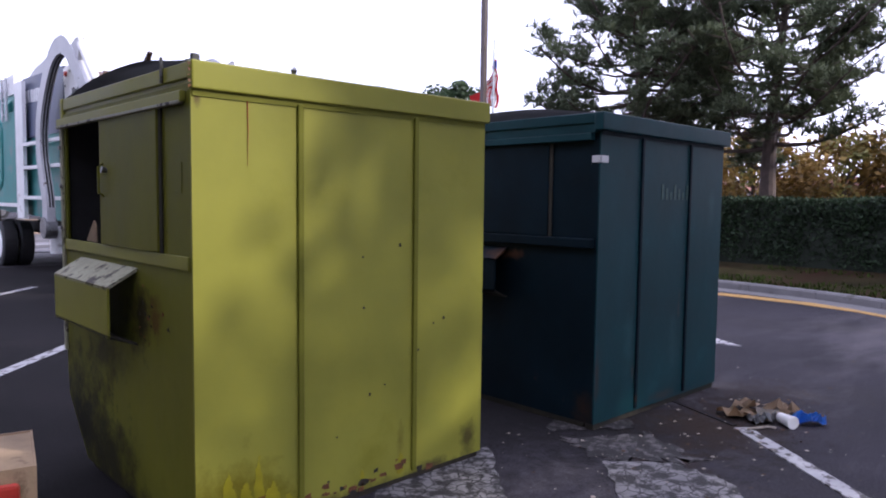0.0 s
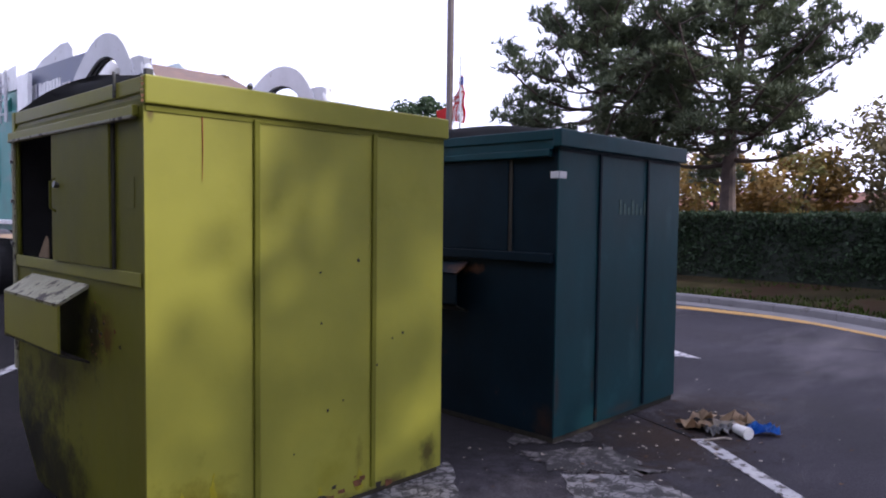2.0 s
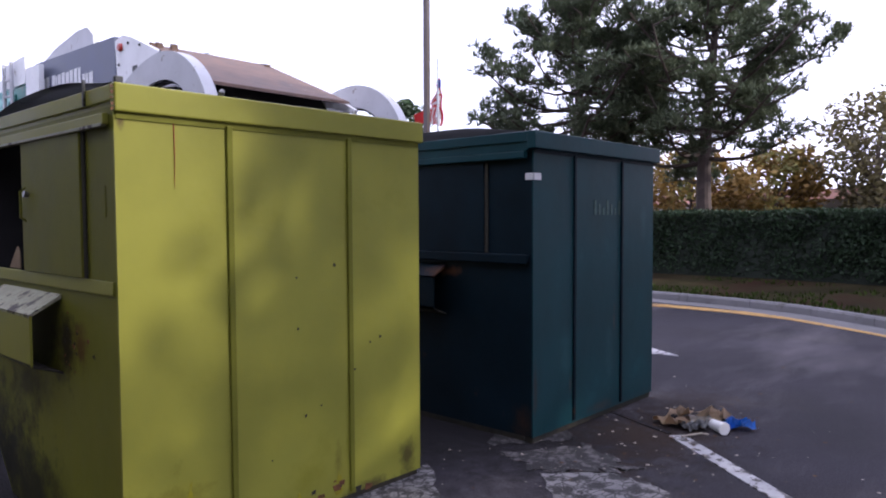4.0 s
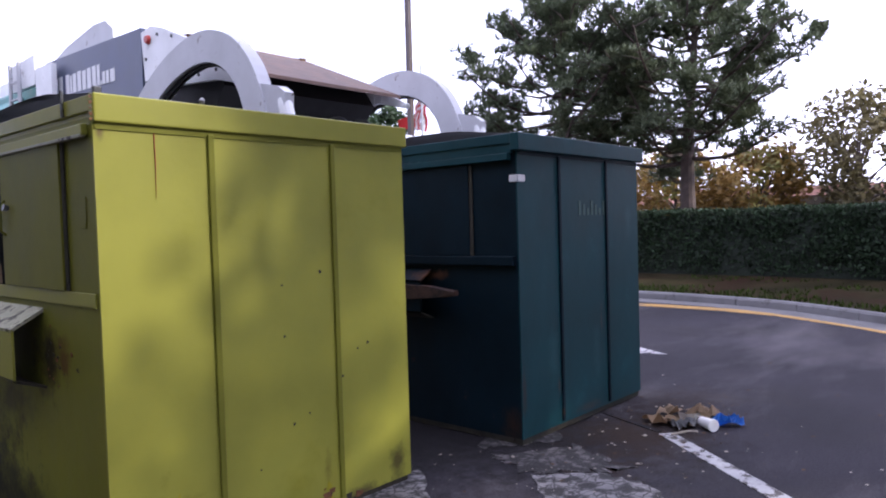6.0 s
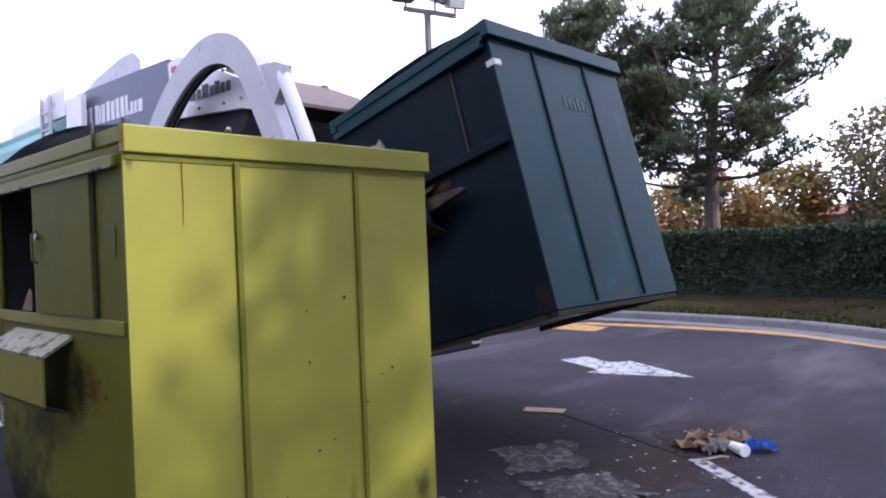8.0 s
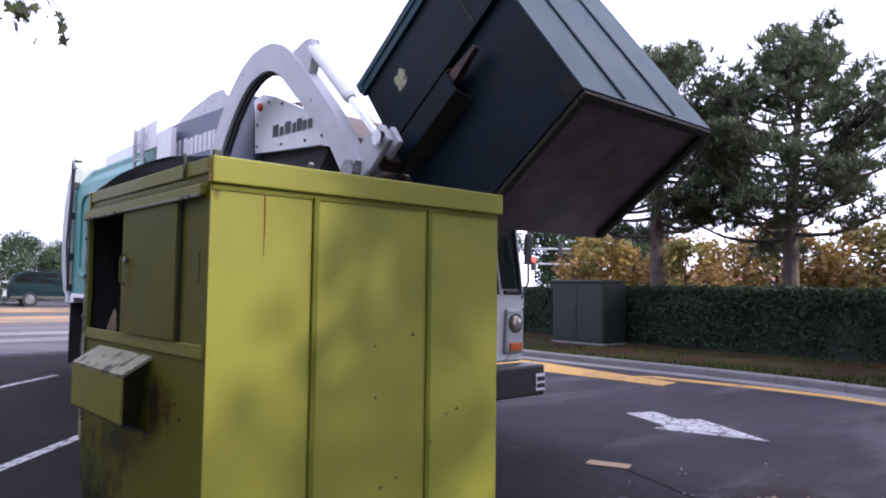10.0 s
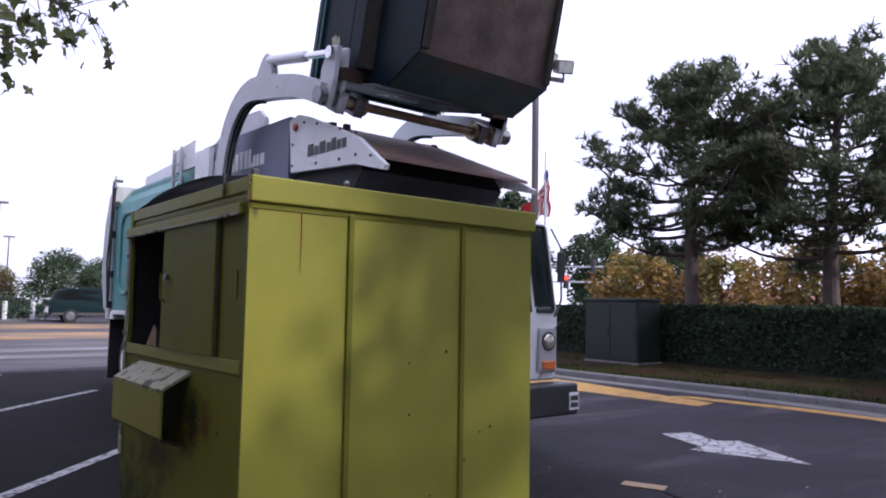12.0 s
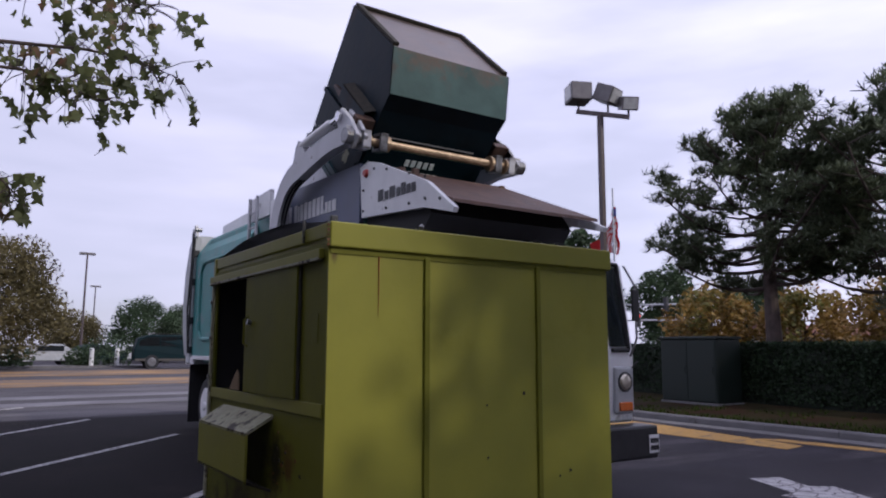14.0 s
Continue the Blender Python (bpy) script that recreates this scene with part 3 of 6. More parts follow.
def build_marks():
    road_line(2.10, -2.95, 3.68, -0.88, 0.12)
    road_line(3.70, -0.82, 4.32, 0.70, 0.05, STAIN)
    road_line(-1.2, 3.0, 1.0, 5.42, 0.13)
    road_line(-1.0, 7.78, 2.0, 11.1, 0.13)
    road_line(-0.85, 12.6, 1.0, 14.9, 0.13)
    road_line(-1.2, 17.5, 0.2, 19.0, 0.14)
    road_line(-4.2, 2.2, -2.2, 4.5, 0.13)
    paint_mark("turn_arrow", [(6.98, 2.50), (7.40, 2.33), (7.12, 1.80), (7.36, 1.62), (6.69, 0.44), (6.30, 1.66), (6.58, 1.68)], cracked("worn_arrow_paint", (0.40, 0.39, 0.41), (0.10, 0.09, 0.10), 0.60, 5.0), "worn white arrow painted on the asphalt")
    paint_mark("yellow_hatch_line", [(11.45, 9.5), (11.35, 7.6), (10.62, 3.85), (9.98, 3.75), (9.95, 6.6), (10.1, 9.5)], PAINT_YEL, "faded yellow hatch stripe painted beside the kerb")
    paint_mark("yellow_edge_line", [(10.80, 4.9), (11.18, 4.6), (11.38, 2.4), (11.28, 1.1), (10.9, 0.2), (10.2, -0.9), (9.1, -2.4), (8.95, -2.3), (10.05, -0.8), (10.75, 0.4), (10.98, 1.4), (11.0, 2.6)], PAINT_YEL, "faded yellow edge line painted along the kerb")
    # asphalt of the parking bays, darkened as if shaded
    vs, fs = [], []
    for j in range(18):
        y = -0.9 + 16.1 * j / 17
        vs += [(-30.0, y, 0.0035 + ground_z(0, y)), (0.15 if y < 1.7 else -0.6 + 0.28 * (y + 3.1), y, 0.0035 + ground_z(0, y))]
        if j:
            fs.append((2 * j - 2, 2 * j - 1, 2 * j + 1, 2 * j))
    tagged(new("bay_asphalt", soup("bay_asphalt", vs, fs, BAY_ASPHALT)), "parking bay asphalt darkened to look shaded", "asphalt", kind="structure")
    # crossing lane beyond the bays, with sunlight put into its paler colour
    vs, fs = [], []
    for j in range(19):
        for i in range(14):
            x, y = -18 + 2.3 * i, 15.2 + 1.55 * j + 0.25 * (i - 7)
            vs.append((x, y, ground_z(x, y) + 0.012))
            if i and j:
                k = j * 14 + i
                fs.append((k - 15, k - 14, k, k - 1))
    tagged(new("far_lane", soup("far_lane", vs, fs, FAR_ASPHALT)), "worn grey lane asphalt paled to look sunlit", "asphalt", kind="structure")
    for k, (y, w) in enumerate(((27, 4.0), (34, 5.0))):
        paint_mark("yellow_hatch_line", [(-14, y - 1), (14, y + 1), (14, y + 1 + w), (-14, y - 1 + w)], FAR_YELLOW, "faded yellow hatch stripe across the far lane")
    # pale bands drawn in place of sunlit streaks
    for k, y in enumerate((19.5, 22)):
        paint_mark("pale_sun_band", [(-14, y - 2), (10, y), (10, y + 1.2), (-14, y - 0.8)], FAR_WHITE, "pale band painted for sun streaks on the asphalt")
    paint_mark("worn_paint_bar", ragged([(1.20, 0.26), (1.98, 0.08), (1.44, -0.56), (0.75, -1.30), (0.30, -0.75)], 0.015, 5), PAINT_OLD, "cracked worn white painted bar", 0.007)
    paint_mark("worn_paint_bar", ragged([(2.32, -0.58), (2.62, -0.88), (2.62, -1.26), (1.90, -1.95), (1.55, -1.35)], 0.03, 6), PAINT_OLD, "cracked worn white painted bar", 0.007)
    paint_mark("worn_paint_bar", ragged([(3.05, 0.55), (3.55, 0.15), (3.05, -0.35), (2.6, 0.0)], 0.06, 7), PAINT_GONE, "patchy remains of a white painted bar", 0.007)
    paint_mark("worn_paint_bar", ragged([(2.50, -0.12), (3.05, -0.50), (2.82, -0.98), (2.66, -0.86), (2.34, -0.56)], 0.07, 9), PAINT_GONE, "patchy remains of a white painted bar", 0.0065)


# ---- containers ----
def container(name, W, H, D, yk, yn, zn, paint, worn, label, sliding_open, pocket=(0.75, 1.66), lip=0.045, sill=0.045, left=0.045):
    # worn: paint darkened for the shaded sides, with wear spots of its own
    c = thing(name, label, "dumpster")
    t = 0.012
    prof = [(0, 0), (yk, 0), (yn, zn), (D, zn + 0.25), (D, H - 0.10)]
    bm = B()
    box(bm, 0, W, 0, t, 0.0, H - 0.10)
    part("front_panel", bm, YELLOW_FRONT if sliding_open else paint, c)
    bm = B()
    prism(bm, [(0.02, 0.001), (yk - 0.004, 0.001), (yk - 0.004, t), (0.02, t)], 0.014, W - 0.014)
    part("floor_plate", bm, BASE_RUST, c, "rust-brown steel underside")
    bm = B()
    prism(bm, [(yk, 0), (yn, zn), (yn - 0.012, zn + 0.006), (yk - 0.008, 0.012)], 0.001, W - 0.001)
    part("sloping_panel", bm, worn if sliding_open else TEAL_SUNLIT_FADED, c)
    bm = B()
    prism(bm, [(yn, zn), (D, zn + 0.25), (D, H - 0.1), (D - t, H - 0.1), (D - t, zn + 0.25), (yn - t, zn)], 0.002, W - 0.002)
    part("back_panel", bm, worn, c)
    o0, o1, oz0, oz1 = (0.32 if sliding_open else 0.42), D - 0.07, 1.32, 2.02
    for sx in (0, 1):
        bm = B()
        x0, x1 = (0.001, t) if not sx else (W - t, W - 0.001)
        prism(bm, [(0.01, 0), (yk, 0), (yn, zn), (D - 0.002, zn + 0.25), (D - 0.002, oz0), (0.01, oz0)], x0, x1)
        prism(bm, [(0.01, oz1), (D - 0.002, oz1), (D - 0.002, H - 0.1), (0.01, H - 0.1)], x0, x1)
        prism(bm, [(0.01, oz0), (o0, oz0), (o0, oz1), (0.01, oz1)], x0, x1)
        prism(bm, [(o1, oz0), (D - 0.002, oz0), (D - 0.002, oz1), (o1, oz1)], x0, x1)
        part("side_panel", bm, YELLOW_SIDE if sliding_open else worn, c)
        s = -1 if not sx else 1
        ex = 0 if not sx else W
        bm = B()
        box(bm, min(ex, ex + s * sill), max(ex, ex + s * sill), 0.03, D, oz0 - 0.055, oz0 + 0.012, 0.005)
        part("sill_rail", bm, paint if sliding_open else worn, c)
        bm = B()
        tr = 0.028 if sliding_open else 0.05
        box(bm, min(ex, ex + s * tr), max(ex, ex + s * tr), 0.05, D + 0.02, oz1 + 0.005, oz1 + 0.055, 0.005)
        track = part("door_track", bm, paint, c)
        if sliding_open:
            bm = B()
            box(bm, min(ex + s * 0.006, ex + s * 0.032), max(ex + s * 0.006, ex + s * 0.032), 0.06, D + 0.015, oz1 - 0.004, oz1 + 0.012, 0.003)
            part("track_edge", bm, YELLOW_GRIME, track, "scraped pale track edge")
            bm = B()
            box(bm, min(ex, ex + s * 0.014), max(ex, ex + s * 0.014), D - 0.035, D + 0.012, 0.62, oz1 + 0.005, 0.004)
            part("corner_post", bm, YELLOW_GRIME, c, "scraped pale corner post")
            for z in (1.40, 1.66, 1.90):
                bm = B()
                tube(bm, [(ex + s * 0.014, D - 0.012, z), (ex + s * 0.026, D - 0.012, z)], 0.012, 8)
                part("bolt", bm, STEEL, c)
        bm = B()
        d1 = (1.13 if sliding_open else o1 + 0.03) if not sx else o1 + 0.03
        box(bm, min(ex + s * 0.004, ex + s * 0.020), max(ex + s * 0.004, ex + s * 0.020), o0 + 0.02, d1, oz0 + 0.014, oz1 + 0.003, 0.004)
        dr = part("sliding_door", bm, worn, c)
        bm = B()
        tube(bm, [(ex + s * 0.018, d1 - 0.06, 1.60), (ex + s * 0.045, d1 - 0.06, 1.62), (ex + s * 0.045, d1 - 0.06, 1.76), (ex + s * 0.018, d1 - 0.06, 1.78)], 0.007, 6)
        part("handle", bm, worn, dr, "bent rod pull handle")
        bm = B()
        box(bm, min(ex + s * 0.002, ex + s * 0.010), max(ex + s * 0.002, ex + s * 0.010), o0 - 0.01, o0 + 0.02, oz0 + 0.014, oz1, 0.0)
        part("door_gap", bm, SOOT, c, "dark slot beside the sliding door")
        # fork pocket: a steel sleeve with a sloping roof, open at both ends
        p0, p1 = pocket
        for nm, sec, mt in (("pocket_roof", [(0.0, 1.235), (s * 0.150, 1.145), (s * 0.150, 1.13), (0.0, 1.215)], YELLOW_GRIME if paint is YELLOW else worn),
                            ("pocket_face", [(s * 0.150, 1.145), (s * 0.150, 0.885), (s * 0.138, 0.885), (s * 0.138, 1.14)], paint if sliding_open else worn),
                            ("pocket_floor", [(s * 0.150, 0.885), (0.0, 0.83), (0.0, 0.842), (s * 0.150, 0.90)], SOOT)):
            bm = B()
            a = [bm.verts.new((ex + px, p0, pz)) for px, pz in sec]
            b = [bm.verts.new((ex + px, p1, pz)) for px, pz in sec]
            bm.faces.new(a)
            bm.faces.new(list(reversed(b)))
            for k in range(4):
                bm.faces.new((a[k], b[k], b[(k + 1) % 4], a[(k + 1) % 4]))
            part(nm, bm, mt, c)
    # dark sheets added to hold the shade inside
    bm = B()
    prism(bm, [(0.016, 0.02), (yk - 0.02, 0.02), (yn - 0.03, zn), (D - 0.03, zn + 0.25), (D - 0.03, H - 0.12), (D - 0.036, H - 0.12), (D - 0.036, zn + 0.26), (yn - 0.036, zn + 0.01), (yk - 0.03, 0.03), (0.022, 0.03), (0.022, H - 0.12), (0.016, H - 0.12)], 0.03, W - 0.03)
    box(bm, W - 0.024, W - 0.018, 0.02, D - 0.04, 0.4, H - 0.12)
    box(bm, 0.018, 0.024, 0.02, o0 + 0.9, oz0, H - 0.12)
    part("inside_shade", bm, DARK_IN, c, "black sheets for the shaded inside")
    # rim with folded lip
    for nm, a in (("front_rim", (-left, W + lip, -lip, 0.03)), ("back_rim", (-left, W + lip, D - 0.03, D + lip))):
        bm = B()
        box(bm, a[0], a[1], a[2], a[3], H - 0.125, H, 0.008)
        part(nm, bm, paint, c)
    for x0, x1 in ((-left + 0.004, 0.03), (W - 0.03, W + lip - 0.004)):
        bm = B()
        box(bm, x0, x1, 0.03, D - 0.03, H - 0.075, H - 0.002, 0.006)
        box(bm, x0 + 0.012, x1 - 0.012, 0.03, D - 0.03, H - 0.14, H - 0.07, 0.004)
        part("side_rim", bm, paint, c)
    bm = B()
    box(bm, 0.006, W - 0.006, -0.006, 0.0, H - 0.155, H - 0.12)
    part("rim_groove", bm, worn, c)
    # pressed ribs on the front, in the darker paint that stands for their shading
    for x in ((0.556, 1.319) if sliding_open else (0.29 * W, 0.685 * W)):
        bm = B()
        box(bm, x - 0.017, x + 0.017, -0.016, 0.002, 0.02, H - 0.14, 0.006)
        part("rib", bm, worn, c)
    # lids: a bulged plastic sheet in two halves
    for k in (0, 1):
        bm = B()
        nx, ny = 8, 14
        x0, x1 = (0.02, W / 2 - 0.01) if k == 0 else (W / 2 + 0.01, W - 0.02)
        grid = []
        for j in range(ny + 1):
            row = []
            for i in range(nx + 1):
                u, v = i / nx, j / ny
                z = H + 0.006 + 0.10 * math.sin(math.pi * v) * (0.75 + 0.25 * math.sin(math.pi * u)) + 0.010 * noise.noise((u * 3, v * 5, k + W))
                row.append(bm.verts.new((x0 + (x1 - x0) * u, 0.02 + (D - 0.04) * v, z)))
            grid.append(row)
        for j in range(ny):
            for i in range(nx):
                bm.faces.new((grid[j][i], grid[j][i + 1], grid[j + 1][i + 1], grid[j + 1][i]))
        bmesh.ops.solidify(bm, geom=bm.faces[:], thickness=0.012)
        part("lid", bm, LID, c, "bulged black plastic lid", smooth=True)
    # feet under the floor
    for x in (0.015, W - 0.095):
        bm = B()
        box(bm, x, x + 0.08, 0.09, yk - 0.05, -0.048, 0.0, 0.006)
        part("skid", bm, SOOT, c)
    bm = B()
    box(bm, 0.015, W - 0.015, 0.012, 0.085, -0.048, -0.001, 0.006)
    part("base_channel", bm, SOOT, c, "black grimy base channel")
    return c


def rough_patch(parent, name, mat, pts, plane, at, amp, seed, label="", per=6, thick=0.0025):
    """A stain with an uneven outline, laid on a panel. plane 'x' or 'y': the panel's normal."""
    out = ragged(pts, amp, seed, per)
    bm = B()
    a = [bm.verts.new((at, u, v) if plane == 'x' else (u, at, v)) for u, v in out]
    b = [bm.verts.new((at - thick, u, v) if plane == 'x' else (u, at - thick, v)) for u, v in out]
    bm.faces.new(b)
    for i in range(len(a)):
        bm.faces.new((a[i], a[(i + 1) % len(a)], b[(i + 1) % len(a)], b[i]))
    part(name, bm, mat, parent, label)


def build_yellow():
    W = 1.893
    c = container("yellow_dumpster", W, 2.203, 1.86, 1.50, 1.84, 0.34, YELLOW, YELLOW_SHADED_WORN,
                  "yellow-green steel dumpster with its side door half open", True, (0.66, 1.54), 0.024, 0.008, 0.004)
    c.matrix_basis = Matrix.Translation((1.812, 0.0, 0.042)) @ pose(0, 0, 0, 0, -0.2, 0) @ Matrix.Translation((-1.893, 0, 0))
    # grime round the near pocket, at the foot of the front, rust run from the rim
    rnd = random.Random(11)
    for k in range(22):
        y, z, r = 0.64 - abs(rnd.gauss(0, 0.11)), rnd.gauss(0.97, 0.085), rnd.uniform(0.002, 0.010)
        rough_patch(c, "rust_spot", RUST if k % 2 else SOOT, [(y - r, z - r), (y + r, z - r), (y + r, z + r), (y - r, z + r)], 'x', 0.0004 - 0.0001 * (k % 9), r * 0.5, 20 + k, per=3)
    for k in range(46):
        x = rnd.choice((rnd.uniform(0.02, 1.8), rnd.uniform(0.0, 0.1), rnd.uniform(0.5, 1.3)))
        z, r = abs(rnd.gauss(0, 0.05)) + 0.01, rnd.uniform(0.004, 0.016)
        rough_patch(c, "rust_spot", RUST if k % 3 else SOOT, [(x - r, z - r), (x + r * 2, z - r), (x + r * 2, z + r), (x - r, z + r)], 'y', -0.0002 * (k % 7), r * 0.5, 50 + k, per=2)
    for k in range(9):
        x, z, r = rnd.uniform(0.1, 1.75), rnd.uniform(0.2, 1.4), rnd.uniform(0.004, 0.009)
        rough_patch(c, "rust_spot", SOOT, [(x - r, z - r), (x + r, z - r), (x + r, z + r), (x - r, z + r)], 'y', -0.0004, r * 0.4, 120 + k, per=2)
    bm = B()
    tube(bm, [(0.272, -0.002, 2.05), (0.274, -0.003, 1.9), (0.271, -0.002, 1.75)], [0.003, 0.0022, 0.0008], 5)
    part("rust_run", bm, RED_RUN, c)
    for k, (x, w, h) in enumerate(((0.03, 0.09, 0.17), (0.11, 0.10, 0.30), (0.20, 0.10, 0.24), (0.29, 0.06, 0.36), (0.34, 0.12, 0.20), (0.45, 0.08, 0.12), (0.93, 0.04, 0.12), (1.20, 0.05, 0.16))):
        rough_patch(c, "oil_stain", OCHRE, [(x, 0.03), (x + w, 0.03), (x + w * 0.8, h * 0.7), (x + w * 0.5, h), (x + w * 0.2, h * 0.8)], 'y', -0.0001 * (k % 5), 0.008, 260 + k, per=5, thick=0.0012)
    # scuffed corner post, hinge pin and lid edge clutter
    for k in range(5):
        z, r = 2.085 + 0.024 * k, 0.003 + 0.004 * rnd.random()
        rough_patch(c, "rust_spot", RUST, [(-0.022, z - r), (-0.012, z - r), (-0.010, z + r), (-0.023, z + r)], 'y', -0.025, 0.003, 140 + k, per=2)
    bm = B()
    tube(bm, [(-0.006, 0.30, 2.13), (-0.006, 0.30, 2.25)], 0.008, 8)
    part("lid_pin", bm, STEEL, c)
    bm = B()
    tube(bm, [(0.52, -0.005, 2.20), (0.52, -0.005, 2.222), (0.525, -0.005, 2.235)], [0.010, 0.016, 0.009], 8)
    part("rim_stud", bm, STEEL, c)
    bm = B()
    box(bm, -0.0035, -0.001, 0.10, 0.19, 1.62, 1.76, 0.001)
    part("worn_label", bm, YELLOW_SHADED_WORN, c, "dark worn label")
    bm = B()
    tube(bm, [(-0.02, 1.02, 1.74), (-0.045, 1.02, 1.745)], [0.014, 0.018], 8)
    part("door_knob", bm, STEEL, c)
    bm = B()
    for k in range(7):
        box(bm, 0.03 + 0.01 * k, 0.07 + 0.012 * k, 0.05 + 0.035 * k, 0.075 + 0.035 * k, 2.20, 2.225 + 0.02 * rnd.random(), 0.006)
    part("lid_hinge", bm, LID, c)
    # cardboard inside, seen through the open side
    bm = B()
    prism(bm, [(1.44, 1.36), (1.62, 1.36), (1.56, 1.42), (1.48, 1.49), (1.45, 1.46)], -0.030, -0.022)
    inside = solid("cardboard_sheet", bm, CARDBOARD, "torn brown cardboard sheet inside the yellow dumpster", "cardboard")
    return c


GX, GP = 2.736, (2.086, 1.096)          # the lifted container's x, and its fork hinge in its own y, z


def build_green():
    W = 1.886
    c = container("green_dumpster", W, 2.217, 1.86, 1.55, 1.90, 0.50, TEAL, TEAL_SHADED_WORN, "dark green steel dumpster with scraped paint", False, (0.84, 1.72))
    rnd = random.Random(5)
    bm = B()
    box(bm, 0.002, 0.09, -0.007, -0.001, 1.87, 1.92, 0.004)
    box(bm, -0.006, 0.004, 0.0, 0.07, 1.87, 1.92, 0.004)
    part("sticker", bm, TAG, c, "white sticker folded round the corner")
    for k in range(7):                                     # faint chalky marks, not readable
        x = 0.84 + 0.065 * k
        bm = B()
        box(bm, x, x + 0.035, -0.004, -0.0005, 1.62, 1.74 - 0.03 * (k % 3))
        part("lettering_bar", bm, TEAL_SCUFF, c)
    rough_patch(c, "sticker_remains", YELLOW_GRIME, [(1.30, 1.62), (1.46, 1.62), (1.46, 1.80), (1.30, 1.80)], 'x', -0.021, 0.02, 9, "torn pale sticker remains")
    for z, wd in ((1.55, 6), (1.38, 5)):                   # stencilled rows on the back, unreadable
        for k in range(wd):
            bm = B()
            x = 0.62 + 0.10 * k
            box(bm, x, x + 0.065, 1.861, 1.866, z, z + 0.10)
            part("lettering_bar", bm, LETTER, c)
    bm = B()
    box(bm, 0.25, W - 0.25, 1.861, 1.869, 1.10, 1.115)
    part("back_seam", bm, GALV, c)
    return c


# ---- refuse truck ----
TB = Vector((3.68, 7.2, 0.0))           # the truck's base where it stops
TS = tuple(-TB)
PIVOT, REACH = (5.134, 1.038), 3.248    # lift arm hinge y, z and its reach to the fork hinge
XL, XR = 2.42, 4.94                     # the truck body's sides
PL, PR = 2.56, 4.80                     # the hopper plates, inside the arms
BRACKET = (-3.28, 1.60)               # cylinder pin on the arm
LUG = (-0.47, -0.04)


def wheel(parent, x, y, r, w, hub):
    bm = B()
    tube(bm, [(x - w / 2, y, r), (x - w / 2 + 0.03, y, r), (x + w / 2 - 0.03, y, r), (x + w / 2, y, r)], [r * 0.93, r, r, r * 0.93], 28)
    wh = part("wheel", bm, BLACK, parent, shift=TS if parent is not None and parent.name.startswith("refuse") else (0, 0, 0))
    bm = B()
    s = -1 if hub < 0 else 1
    tube(bm, [(x + s * w / 2, y, r), (x + s * (w / 2 + 0.012), y, r)], [r * 0.66, r * 0.60], 24)
    tube(bm, [(x + s * w / 2, y, r), (x + s * (w / 2 + 0.05), y, r)], [r * 0.17, r * 0.13], 14)
    part("rim", bm, WHITE, wh)
    return wh


def band(pts, width):
    """The outline of a band of a given width along a line of (y, z)."""
    line = smooth_line(pts, 5)
    if not hasattr(width, "__len__"):
        width = [width] * len(pts)
    left, right = [], []
    for i, p in enumerate(line):
        d = (line[min(i + 1, len(line) - 1)] - line[max(i - 1, 0)]).normalized()
        k = min(i / 5, len(pts) - 1.001)
        w = width[int(k)] + (width[min(int(k) + 1, len(width) - 1)] - width[int(k)]) * (k - int(k))
        n = Vector((-d.y, d.x)) * w / 2
        left.append(p + n)
        right.append(p - n)
    return line, left, right


def band_solid(bm, left, right, x0, x1):
    rings = [[bm.verts.new((x0, a.x, a.y)), bm.verts.new((x1, a.x, a.y)), bm.verts.new((x1, b.x, b.y)), bm.verts.new((x0, b.x, b.y))] for a, b in zip(left, right)]
    for p, q in zip(rings, rings[1:]):
        for k in range(4):
            bm.faces.new((p[k], p[(k + 1) % 4], q[(k + 1) % 4], q[k]))
    bm.faces.new(rings[0])
    bm.faces.new(list(reversed(rings[-1])))


